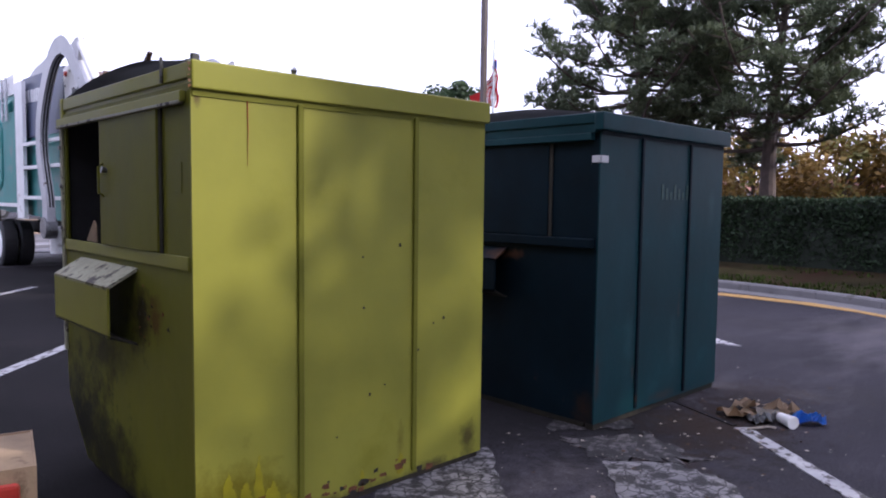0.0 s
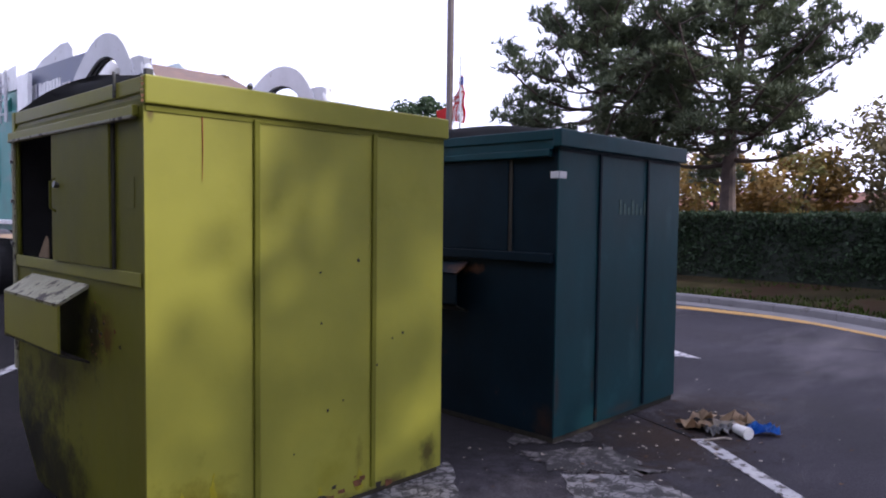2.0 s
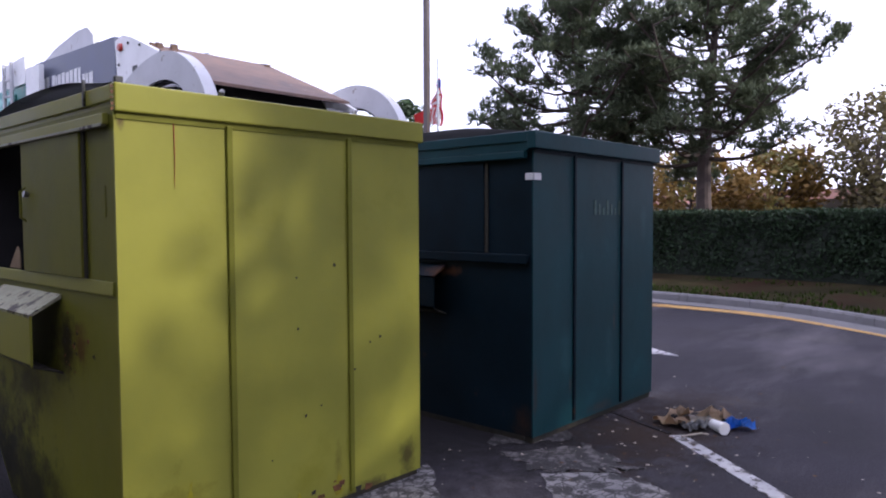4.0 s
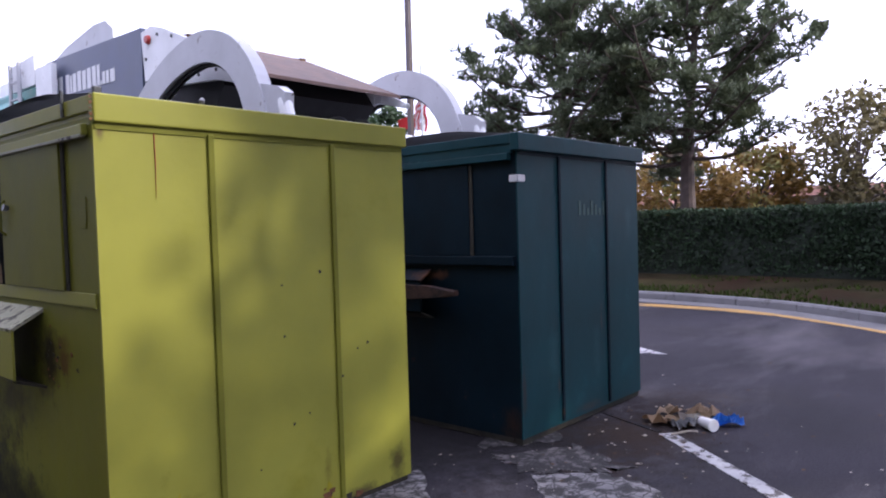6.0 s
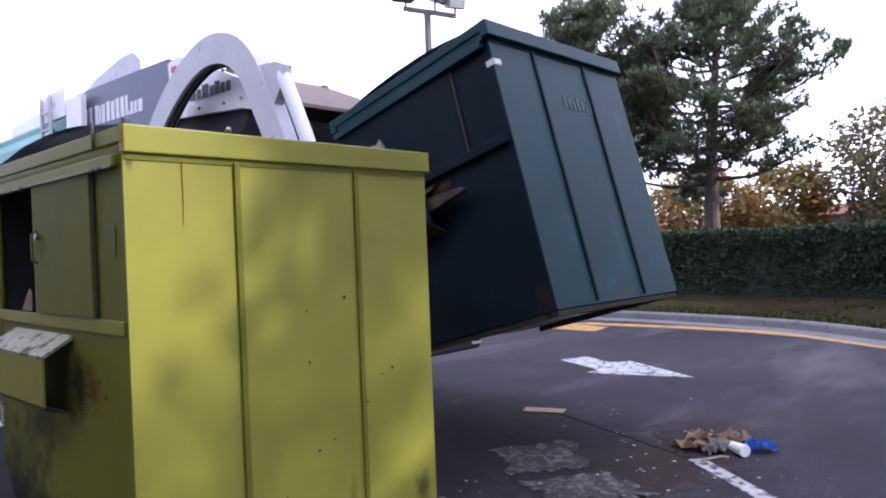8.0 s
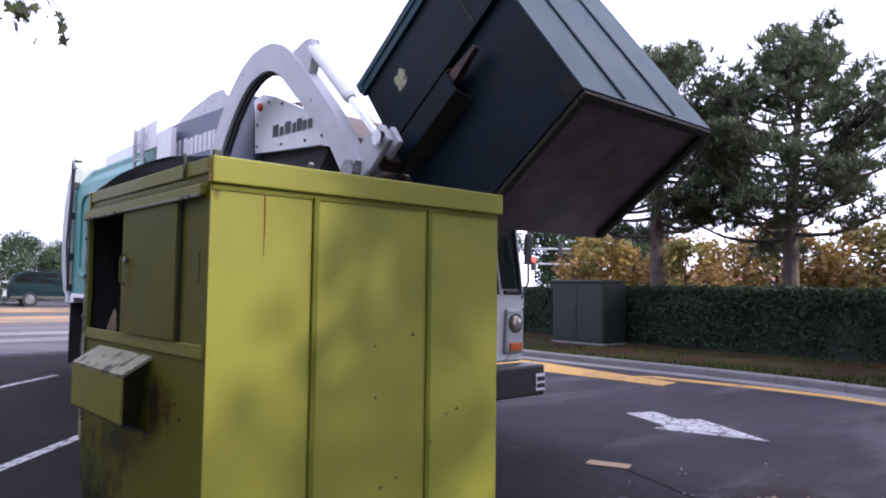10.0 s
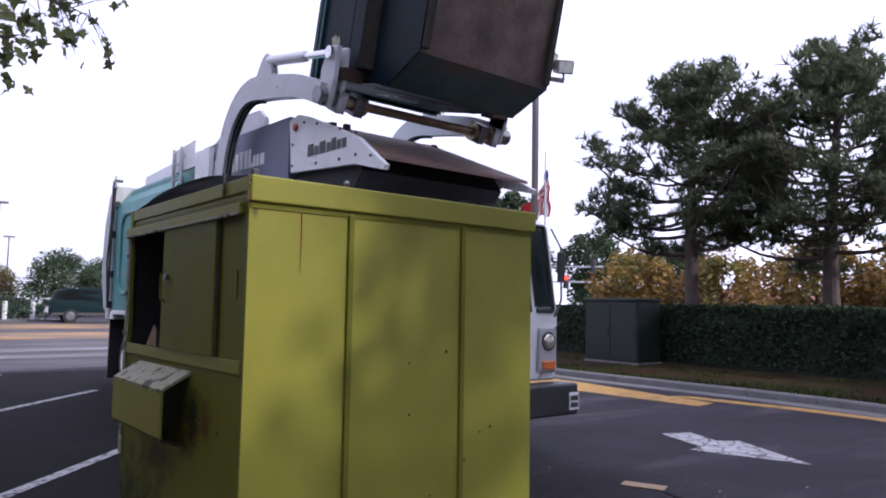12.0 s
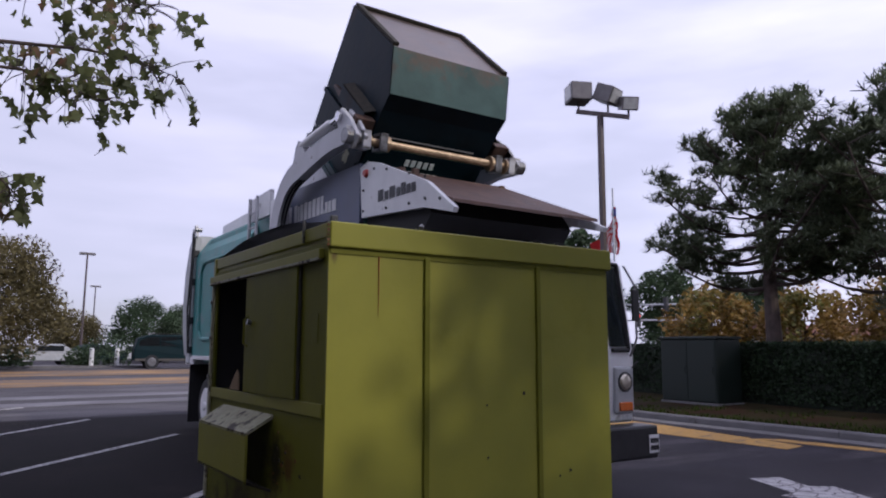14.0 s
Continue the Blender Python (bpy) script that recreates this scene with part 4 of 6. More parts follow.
def build_truck():
    t = thing("refuse_truck", "white and sea-green front-loading refuse truck with raised arms", "garbage truck", tuple(TB))

    def P(name, bm, mat, label="", parent=None, smooth=False):
        return part(name, bm, mat, parent or t, label, TS if parent is None else (0, 0, 0), smooth)

    # chassis, bumper, wheels
    bm = B()
    for x in (3.25, 4.0):
        box(bm, x, x + 0.1, 2.7, 12.5, 0.75, 1.0)
    for y in (3.2, 5.1, 7.4, 9.8, 11.8):
        box(bm, 3.3, 4.05, y, y + 0.12, 0.78, 0.97)
    P("chassis", bm, BLACK)
    bm = B()
    box(bm, 2.50, 4.86, 2.16, 2.46, 0.47, 0.82, 0.03)
    bumper = P("bumper", bm, BUMPER, "black steel bumper")
    bm = B()
    box(bm, 4.70, 4.85, 2.150, 2.158, 0.53, 0.72)
    plate = part("plate", bm, LETTER, bumper, "white plate")
    for k in range(5):
        for r in (0, 1):
            bm = B()
            box(bm, 4.715 + 0.026 * k, 4.733 + 0.026 * k, 2.144, 2.150, 0.56 + 0.075 * r, 0.61 + 0.075 * r)
            part("lettering_bar", bm, LETTER_DARK, plate)
    for y in (4.05, 9.55, 10.85):
        for x, s in ((2.42 + 0.17, -1), (4.94 - 0.17, 1)):
            wheel(t, x, y, 0.52, 0.30, s)
            if y > 5:
                wheel(t, x - s * 0.34, y, 0.52, 0.28, s)
    for x in (2.43, 4.33):
        bm = B()
        box(bm, x, x + 0.6, 12.05, 12.08, 0.12, 1.30)
        P("mudflap", bm, BLACK)
    bm = B()
    tube(bm, [(2.58, 5.35, 0.55), (2.58, 5.35, 1.05)], 0.17, 16)
    P("air_tank", bm, WHITE)
    # cab
    bm = B()
    cabp = [(2.50, 0.82), (2.46, 1.55), (2.62, 2.62), (2.80, 2.72), (4.25, 2.74), (4.30, 0.82)]
    prism(bm, cabp, 2.50, 4.86, 0.03)
    cab = P("cab", bm, WHITE, "white low cab")
    bm = B()
    a = [(2.60, 1.60, 2.455), (4.40, 1.60, 2.455), (4.40, 2.58, 2.605), (2.60, 2.58, 2.605)]
    f0 = [bm.verts.new((x, y - 0.012, z)) for x, z, y in a]
    f1 = [bm.verts.new((x, y + 0.02, z)) for x, z, y in a]
    bm.faces.new(f0)
    bm.faces.new(f1)
    for k in range(4):
        bm.faces.new((f0[k], f0[(k + 1) % 4], f1[(k + 1) % 4], f1[k]))
    part("windscreen", bm, GLASS_DARK, cab)
    bm = B()
    a = [(4.47, 1.66, 2.465), (4.72, 1.66, 2.465), (4.70, 2.56, 2.600), (4.45, 2.56, 2.600)]
    f0 = [bm.verts.new((x, y - 0.014, z)) for x, z, y in a]
    f1 = [bm.verts.new((x, y + 0.02, z)) for x, z, y in a]
    bm.faces.new(f0)
    bm.faces.new(f1)
    for k in range(4):
        bm.faces.new((f0[k], f0[(k + 1) % 4], f1[(k + 1) % 4], f1[k]))
    part("corner_window", bm, GLASS_DARK, cab)
    bm = B()
    edge = [(4.49, 2.452, 1.62), (4.755, 2.452, 1.62), (4.735, 2.592, 2.60), (4.47, 2.592, 2.60), (4.49, 2.452, 1.62)]
    tube(bm, [edge[0], edge[1]], 0.024, 8)
    tube(bm, [edge[1], edge[2]], 0.024, 8)
    tube(bm, [edge[2], edge[3]], 0.024, 8)
    part("window_seal", bm, BLACK, cab, "black rubber window seal")
    bm = B()
    tube(bm, [(4.74, 2.42, 1.55), (4.79, 2.36, 1.75), (4.80, 2.38, 2.35), (4.76, 2.50, 2.58)], 0.014, 6)
    mir = part("mirror_arm", bm, STEEL, cab)
    bm = B()
    box(bm, 4.72, 4.83, 2.34, 2.37, 1.95, 2.3, 0.01)
    part("mirror", bm, BUMPER, mir)
    bm = B()
    tube(bm, [(4.78, 2.44, 1.42), (4.84, 2.40, 1.50)], 0.01, 6)
    part("wiper_stub", bm, BUMPER, cab)
    for s in (-1, 1):
        x = 3.68 + s * 0.98
        bm = B()
        box(bm, x - 0.15, x + 0.15, 2.435, 2.50, 0.92, 1.44, 0.03)
        bz = part("lamp_bezel", bm, GALV, cab)
        bm = B()
        tube(bm, [(x, 2.442, 1.27), (x, 2.425, 1.27)], [0.115, 0.11], 20)
        part("lamp_ring", bm, BUMPER, bz)
        bm = B()
        tube(bm, [(x, 2.428, 1.27), (x, 2.405, 1.27), (x, 2.395, 1.27)], [0.09, 0.07, 0.03], 20)
        part("headlight", bm, LAMP_GLASS, bz, "round clear headlight")
        bm = B()
        box(bm, x - 0.10, x + 0.10, 2.41, 2.46, 0.955, 1.05, 0.012)
        part("turn_signal", bm, AMBER, bz, "amber turn signal")
    bm = B()
    for k in range(6):
        box(bm, 3.05, 4.3, 2.44, 2.475, 0.92 + 0.09 * k, 0.965 + 0.09 * k, 0.006)
    part("grille", bm, BUMPER, cab)
    bm = B()
    for x in (4.05, 4.42):
        tube(bm, [(x + 0.20 * math.cos(a), 3.2, 2.70 + 0.20 * math.sin(a)) for a in [k * math.pi / 10 for k in range(11)]], 0.018, 6)
    part("hose_loops", bm, BLACK, cab, "black looped hoses")
    # body: hopper and compactor
    bm = B()
    prism(bm, [(4.90, 1.15), (12.08, 1.35), (12.08, 3.60), (11.5, 3.80), (7.6, 3.80), (4.90, 3.80)], PL + 0.03, PR - 0.03)
    P("body_shell", bm, SEA, "sea-green body panels")
    def out(pts):
        """Side outlines taken at x 2.35, carried out to the hopper plates."""
        return [(-3.12 + (y + 3.12) * 1.055, 1.645 + (z - 1.645) * 1.055) for y, z in pts]

    for x0, x1, q0, q1 in ((XL, XL + 0.07, PL, PL + 0.06), (XR - 0.07, XR, PR - 0.06, PR)):
        for nm, pts, mt, near in (("slate_panel", out([(4.46, 2.75), (7.16, 2.75), (7.16, 3.92), (4.46, 3.86)]), SIGN, 1),
                                  ("side_post", [(7.16, 1.15), (7.72, 1.15), (7.72, 3.95), (7.16, 3.95)], WHITE, 0),
                                  ("roof_panel", [(7.75, 3.74), (8.7, 3.74), (8.7, 4.12), (7.75, 4.16)], WHITE, 0), ("roof_edge", [(8.7, 3.72), (11.3, 3.72), (11.2, 4.06), (8.7, 4.14)], WHITE, 2),
                                  ("hopper_plate", [(4.81, 3.26), (4.88, 3.92), (4.66, 3.96), (4.40, 3.89), (3.29, 3.445), (2.76, 3.07), (2.79, 3.02), (3.34, 3.16)], WHITE, 1)):
            bm = B()
            if nm == "hopper_plate" and x0 > XL:
                pts = [(y, min(z, 3.90 + (y - 4.72) * 0.4)) for y, z in pts]      # ends under the hood
            off = 0.30 * (1 if x0 == XL else -1) if near == 2 else 0.0
            prism(bm, pts, q0 if near == 1 else x0 + off, q1 if near == 1 else x1 + off)
            P(nm, bm, mt)
    bm = B()
    prism(bm, [(9.2, 3.80), (7.9, 4.10), (7.4, 4.24), (6.5, 4.37), (6.15, 4.36), (5.95, 4.22), (5.90, 3.80)], XL + 0.30, XL + 0.36)
    P("hopper_shroud", bm, ARM_WHITE, "white rounded shroud plate")
    bm = B()
    prism(bm, [(9.2, 3.80), (7.9, 4.08), (7.5, 4.20), (6.5, 4.33), (6.15, 4.32), (5.92, 4.18), (5.85, 3.80)], XR - 0.36, XR - 0.30)
    P("hopper_shroud", bm, ARM_WHITE, "white rounded shroud plate")
    for z in (1.55, 2.15, 2.62):
        bm = B()
        box(bm, XL - 0.01, XL + 0.07, 4.5, 7.16, z, z + 0.07, 0.008)
        P("side_rib", bm, WHITE)
    bm = B()
    box(bm, XL - 0.005, XL + 0.07, 7.64, 12.0, 1.38, 1.46, 0.008)
    P("side_rib", bm, WHITE)
    # pressed sea-green side with a rounded bead and a sloping shoulder
    bm = B()
    box(bm, XL + 0.02, XL + 0.10, 7.72, 12.05, 1.46, 3.40, 0.02)
    P("side_panel", bm, SEA)
    bm = B()
    loop = []
    for cy, cz, a0 in ((11.25, 3.0, 0), (9.25, 3.0, 90), (9.25, 2.1, 180), (11.25, 2.1, 270)):
        loop += [(XL + 0.02, cy + 0.32 * math.cos(radians(a0 + 18 * k)), cz + 0.32 * math.sin(radians(a0 + 18 * k))) for k in range(6)]
    tube(bm, loop + loop[:1], 0.045, 8)
    P("panel_bead", bm, SEA)
    for s, x0 in ((1, XL), (-1, XR)):
        bm = B()
        vs = [bm.verts.new(p) for y in (8.70, 12.05) for p in ((x0 + s * 0.02, y, 3.38), (x0 + s * 0.05, y, 3.55), (x0 + s * 0.30, y, 3.90), (x0 + s * 0.40, y, 3.90), (x0 + s * 0.40, y, 3.38))]
        for k in range(5):
            bm.faces.new((vs[k], vs[(k + 1) % 5], vs[5 + (k + 1) % 5], vs[5 + k]))
        bm.faces.new(vs[:5])
        bm.faces.new(vs[5:])
        bmesh.ops.recalc_face_normals(bm, faces=bm.faces[:])
        P("shoulder", bm, SEA)
    for y in (8.2, 8.55):
        bm = B()
        tube(bm, [(XL - 0.05, y, 3.2), (XL - 0.05, y, 4.12)], 0.03, 8)
        P("ladder_post", bm, ARM_WHITE)
    for z in (3.35, 3.6, 3.85):
        bm = B()
        tube(bm, [(XL - 0.05, 8.2, z), (XL - 0.05, 8.55, z)], 0.018, 6)
        P("ladder_rung", bm, ARM_WHITE)
    # tailgate with corner posts and lamps
    for x in (XL - 0.02, XR - 0.14):
        bm = B()
        box(bm, x, x + 0.14, 12.08, 12.26, 1.3, 3.95, 0.015)
        P("tail_post", bm, GALV, "dull grey steel post")
        for z in (1.5, 2.1, 2.9, 3.5):
            bm = B()
            box(bm, x - 0.015, x + 0.10, 12.04, 12.14, z, z + 0.14, 0.01)
            P("hinge_block", bm, BUMPER)
        bm = B()
        prism(bm, [(12.00, 3.93), (12.08, 4.17), (12.16, 4.17), (12.26, 3.93)], x, x + 0.06)
        prism(bm, [(12.24, 3.93), (12.30, 4.12), (12.38, 4.12), (12.44, 3.90)], x + 0.02, x + 0.09)
        P("hinge_lug", bm, ARM_WHITE)
        bm = B()
        tube(bm, [(x - 0.02, 12.04, 4.07), (x + 0.12, 12.04, 4.07)], 0.045, 10)
        P("hinge_pin", bm, STEEL)
        bm = B()
        tube(bm, [(x - 0.03, 12.08, 1.5), (x - 0.04, 12.04, 2.2), (x - 0.03, 12.06, 3.1), (x - 0.01, 12.04, 3.9)], 0.022, 6)
        P("hydraulic_hose", bm, BLACK)
        bm = B()
        tube(bm, [(x - 0.02, 12.14, 1.6), (x - 0.05, 12.20, 2.4), (x - 0.03, 12.14, 3.2), (x, 12.19, 4.05)], 0.02, 6)
        P("hydraulic_hose", bm, BLACK)
    bm = B()
    prism(bm, [(12.36, 1.35), (12.64, 1.5), (12.86, 2.0), (12.94, 2.6), (12.86, 3.2), (12.64, 3.75), (12.36, 4.0)], XL + 0.02, XR - 0.02)
    P("tailgate", bm, GALV, "dull grey bulged tailgate", smooth=False)
    bm = B()
    box(bm, XL, XL + 0.5, 11.84, 12.39, 1.28, 1.42, 0.01)
    P("rear_step", bm, WHITE)
    # hood over the cab: rusted sloping plate with dark underside
    bm = B()
    prism(bm, [(4.72, 3.93), (2.86, 3.185), (2.85, 3.145), (4.72, 3.885)], PL + 0.065, PR - 0.065)
    hood = P("hood", bm, RUSTY_HOOD, "brown rusted hood plate over the cab")
    bm = B()
    prism(bm, [(4.80, 2.76), (4.80, 3.86), (4.4, 3.72), (3.5, 3.36), (3.30, 3.10), (3.62, 2.76)], PL + 0.075, PR - 0.075)
    P("hopper_front", bm, DARK_IN, "black hopper front wall")
    for k in range(8):
        bm = B()
        y = 3.05 + 0.13 * k
        box(bm, PR - 0.066, PR - 0.061, y, y + 0.09, 3.14, 3.24)
        P("lettering_bar", bm, LETTER)
    rn = random.Random(8)
    for k in range(4):
        bm = B()
        x, y = rn.uniform(2.7, 4.6), 3.79 + 0.005 * k
        box(bm, x, x + 0.09, 4.50 + 0.02 * k, 4.56 + 0.02 * k, 3.84, 3.90 + 0.03 * rn.random(), 0.008)
        part("scrap", bm, RUSTY_HOOD, hood)
    # withheld lettering on the sides
    bars(t, PL - 0.001, 7.58, 5.55, 3.52, 3.78, [(1, 1), (1, .95), (1, 1), (.5, 0.0), (1, 1), (.5, .9), (1, .95), (1, 1), (1, .95), (1, 1), (1, 1), (.7, 1), (.3, .2), (.7, .6), (.7, .6), (1.1, .6)], LETTER, 0.02, TS)
    bars(t, PL - 0.001, 4.40, 3.50, 3.39, 3.53, [(1.2, 1), (.8, .75), (1.2, 1), (.8, .75), (.4, 1), (.4, 1), (.8, .75), (.8, .75)], LETTER_DARK, 0.02, TS)
    bm = B()
    tube(bm, [(PL - 0.002, 4.70, 3.81), (PL - 0.04, 4.70, 3.81)], [0.055, 0.04], 12)
    P("side_marker", bm, RED_LENS, "red round side marker")
    for y, z in out([(4.36, 3.25), (4.36, 3.5), (4.1, 3.72), (3.8, 3.2), (3.8, 3.65), (3.3, 3.17), (3.3, 3.5), (2.98, 3.17), (2.98, 3.4), (2.7, 3.12)]):
        bm = B()
        tube(bm, [(PL, y, z), (PL - 0.012, y, z)], 0.018, 8)
        P("bolt", bm, BUMPER)
    # lift arms: curved plates, each with its fork, cylinder barrel and rod
    line = [(0, 0), (-0.25, 0.40), (-0.33, 0.85), (-0.45, 1.35), (-0.80, 1.84), (-1.42, 2.17), (-2.04, 2.29), (-2.50, 2.17), (-2.80, 1.88), (-2.97, 1.42), (-3.11, 0.95), (-3.22, 0.50), (-REACH - 0.02, 0.0)]
    wid = [0.30, 0.30, 0.29, 0.29, 0.29, 0.29, 0.30, 0.30, 0.30, 0.30, 0.28, 0.26, 0.24]
    made = []
    for side in (-1, 1):
        x = 3.68 + side * 1.345
        cl, left, right = band(line, wid)
        bm = B()
        band_solid(bm, left, right, -0.07, 0.07)
        arm = new("lift_arm", mesh_of(bm, "lift_arm", ARM_WHITE))
        arm.parent = t
        arm["label"] = "grey-white curved lift arm"
        arm.location = (x - TB.x, PIVOT[0] - TB.y, PIVOT[1])
        bm = B()
        tube(bm, [(-0.10, 0, 0), (0.10, 0, 0)], 0.2, 18)
        part("arm_hub", bm, STEEL, arm)
        bm = B()
        tube(bm, [(-0.095, -REACH, 0), (0.095, -REACH, 0)], 0.10, 16)
        part("hinge_pin", bm, STEEL, arm)
        bm = B()
        prism(bm, [(-2.95, 1.62), (-2.92, 1.80), (BRACKET[0] + 0.02, BRACKET[1] + 0.11), (BRACKET[0] - 0.08, BRACKET[1] + 0.04), (BRACKET[0] - 0.06, BRACKET[1] - 0.09), (-3.04, 1.25)], -0.05, 0.05)
        part("bracket", bm, ARM_WHITE, arm)
        bm = B()
        for dx in (-0.02, 0.03):
            tube(bm, [(dx, p.x, p.y) for p in [l - (r - l).normalized() * 0.016 for l, r in zip(left, right)][4:46:2]], 0.014, 6)
        part("hydraulic_hose", bm, BLACK, arm)
        # barrel and rod stand at the bracket, turned and keyed in motions()
        bm = B()
        tube(bm, [(0, 0, 0), (0, -0.06, 0), (0, -0.95, 0), (0, -1.0, 0)], [0.055, 0.066, 0.066, 0.05], 14)
        barrel = part("fork_cylinder", bm, WHITE, arm, "white hydraulic cylinder")
        bm = B()
        tube(bm, [(0, 0, 0), (0, 1.05, 0)], 0.04, 12)
        tube(bm, [(-0.05, 0, 0), (0.05, 0, 0)], 0.07, 12)
        rod = part("cylinder_rod", bm, CHROME, arm, "bright cylinder rod")
        # fork: hinge plate and tine
        fx = (2.736 - 0.09 - x) if side < 0 else (2.736 + 1.886 + 0.09 - x)
        bm = B()
        prism(bm, [(0.12, -0.10), (0.10, 0.12), (-0.30, 0.16), (LUG[0] - 0.08, LUG[1] + 0.10), (LUG[0] - 0.08, LUG[1] - 0.10), (-0.2, -0.16)], -0.06 - 0.06 * side, 0.0 - 0.06 * side, 0.01)
        prism(bm, [(0.12, -0.10), (0.10, 0.12), (-0.30, 0.16), (LUG[0] - 0.08, LUG[1] + 0.10), (LUG[0] - 0.08, LUG[1] - 0.10), (-0.2, -0.16)], 0.0 - 0.12 * side, 0.05 - 0.12 * side, 0.01)
        fork = new("fork", mesh_of(bm, "fork", ARM_WHITE))
        fork.parent = arm
        bm = B()
        box(bm, min(fx - 0.05, -0.1 * side), max(fx + 0.05, -0.1 * side), -0.34, -0.2, -0.18, 0.06, 0.012)
        prism(bm, [(-0.22, -0.15), (-0.22, 0.03), (-1.30, 0.01), (-1.60, -0.02), (-1.60, -0.06), (-1.30, -0.09)], fx - 0.033, fx + 0.033, 0.008)
        part("tine", bm, TINE, fork, "rust-brown fork tine")
        made.append((arm, barrel, rod, fork))
    bm = B()
    tube(bm, [(0.10, -REACH + 0.02, 0), (2.59, -REACH + 0.02, 0)], 0.055, 14)
    for px in (0.22, 0.50, 2.2, 2.46):
        tube(bm, [(px - 0.03, -REACH + 0.02, 0), (px + 0.03, -REACH + 0.02, 0)], 0.11, 16)
    shaft = part("cross_shaft", bm, BRASS, made[0][0], "bare worn cross shaft")
    for px in (0.12, 0.36, 2.22, 2.46):
        for dy, dz, hy, hz in ((0, 0.10, 0.12, 0.02), (0, -0.10, 0.12, 0.02), (0.10, 0, 0.02, 0.12), (-0.10, 0, 0.02, 0.12)):
            bm = B()
            box(bm, px, px + 0.11, -REACH + 0.02 + dy - hy, -REACH + 0.02 + dy + hy, dz - hz, dz + hz, 0.006)
            part("stop_block_plate", bm, ARM_WHITE if px in (0.12, 2.46) else STEEL, shaft)
    return t, made


# ---- lot furniture ----
def build_lamp_post():
    x, y = 13.05, 10.60
    p = thing("lamp_post", "bronze lamp post with three square floodlights", "lamp post", (x, y, 0))
    bm = B()
    box(bm, -0.07, 0.07, -0.07, 0.07, 0.6, 8.25, 0.012)
    part("pole", bm, POLE, p)
    bm = B()
    tube(bm, [(0, 0, 0), (0, 0, 0.75)], 0.3, 20)
    part("footing", bm, CONCRETE, p)
    rdir = Vector((0.66, -0.75, 0))
    bm = B()
    a = math.atan2(rdir.y, rdir.x)
    box(bm, -0.68, 0.82, -0.05, 0.05, -0.06, 0.06, 0.01, pose(0, 0, 8.25, 0, 11, math.degrees(a)))
    part("crossbar", bm, POLE, p)
    for off, z, yaw, tilt, s in ((-0.60, 8.90, 245, 0, 1.1), (0.22, 8.80, 15, 25, 1.0), (0.78, 8.50, 330, 20, 0.8)):
        c = rdir * off
        bm = B()
        box(bm, -0.30 * s, 0.30 * s, -0.28 * s, 0.28 * s, -0.24 * s, 0.24 * s, 0.03, pose(c.x, c.y, z, tilt, 0, yaw))
        h = part("floodlight", bm, FLOOD, p, "square floodlight housing")
        bm = B()
        box(bm, -0.25 * s, 0.25 * s, -0.296 * s, -0.281 * s, -0.19 * s, 0.19 * s, 0.0, pose(c.x, c.y, z, tilt, 0, yaw))
        part("lens", bm, FLOOD_GLASS, h)
        bm = B()
        tube(bm, [(c.x, c.y, 8.24 - 0.19 * off), (c.x, c.y, z - 0.18)], 0.03, 8)
        part("stem", bm, POLE, p)


def build_flag():
    x, y = 20.62, 17.15
    p = thing("flagpole", "white flagpole with a limp striped flag", "flagpole", (x, y, 0))
    bm = B()
    tube(bm, [(0, 0, 0), (0, 0, 8.3)], [0.07, 0.035], 10)
    part("pole", bm, GALV, p)
    d = Vector((-0.66, 0.75, 0))
    for k in range(9):
        bm = B()
        w0 = 0.08 + 0.07 * k
        top, bot = 7.5 - 0.13 * k, 5.5 + 0.02 * k
        n = 8
        ring = []
        for j in range(n + 1):
            z = top + (bot - top) * j / n
            o = (w0 - 0.22) * (0.5 + 0.8 * j / n) + 0.05 * math.sin(j * 1.7 + k)
            ring.append((bm.verts.new((d.x * (o - 0.05), d.y * (o - 0.05) + 0.03 * math.sin(k + j), z)), bm.verts.new((d.x * (o + 0.05), d.y * (o + 0.05) + 0.03 * math.sin(k + j + 1), z))))
        for a, b in zip(ring, ring[1:]):
            bm.faces.new((a[0], a[1], b[1], b[0]))
        bmesh.ops.solidify(bm, geom=bm.faces[:], thickness=0.01)
        part("stripe", bm, FLAG_RED if k % 2 == 0 else FLAG_WHITE, p)
    bm = B()
    box(bm, -0.02, 0.02, -0.16, 0.0, 7.1, 7.42)
    part("canton", bm, FLAG_BLUE, p)
    x, y = 15.1, 12.6
    p = thing("small_flag", "red pennant on a thin pole", "flag", (x, y, 0))
    bm = B()
    tube(bm, [(0, 0, 0), (0, 0, 5.2)], 0.025, 8)
    part("pole", bm, GALV, p)
    bm = B()
    v = [bm.verts.new(c) for c in ((0, 0, 5.1), (0, 0, 4.7), (-0.22, 0.24, 4.62), (-0.25, 0.27, 4.95))]
    bm.faces.new(v)
    bmesh.ops.solidify(bm, geom=bm.faces[:], thickness=0.01)
    part("pennant", bm, FLAG_RED, p)


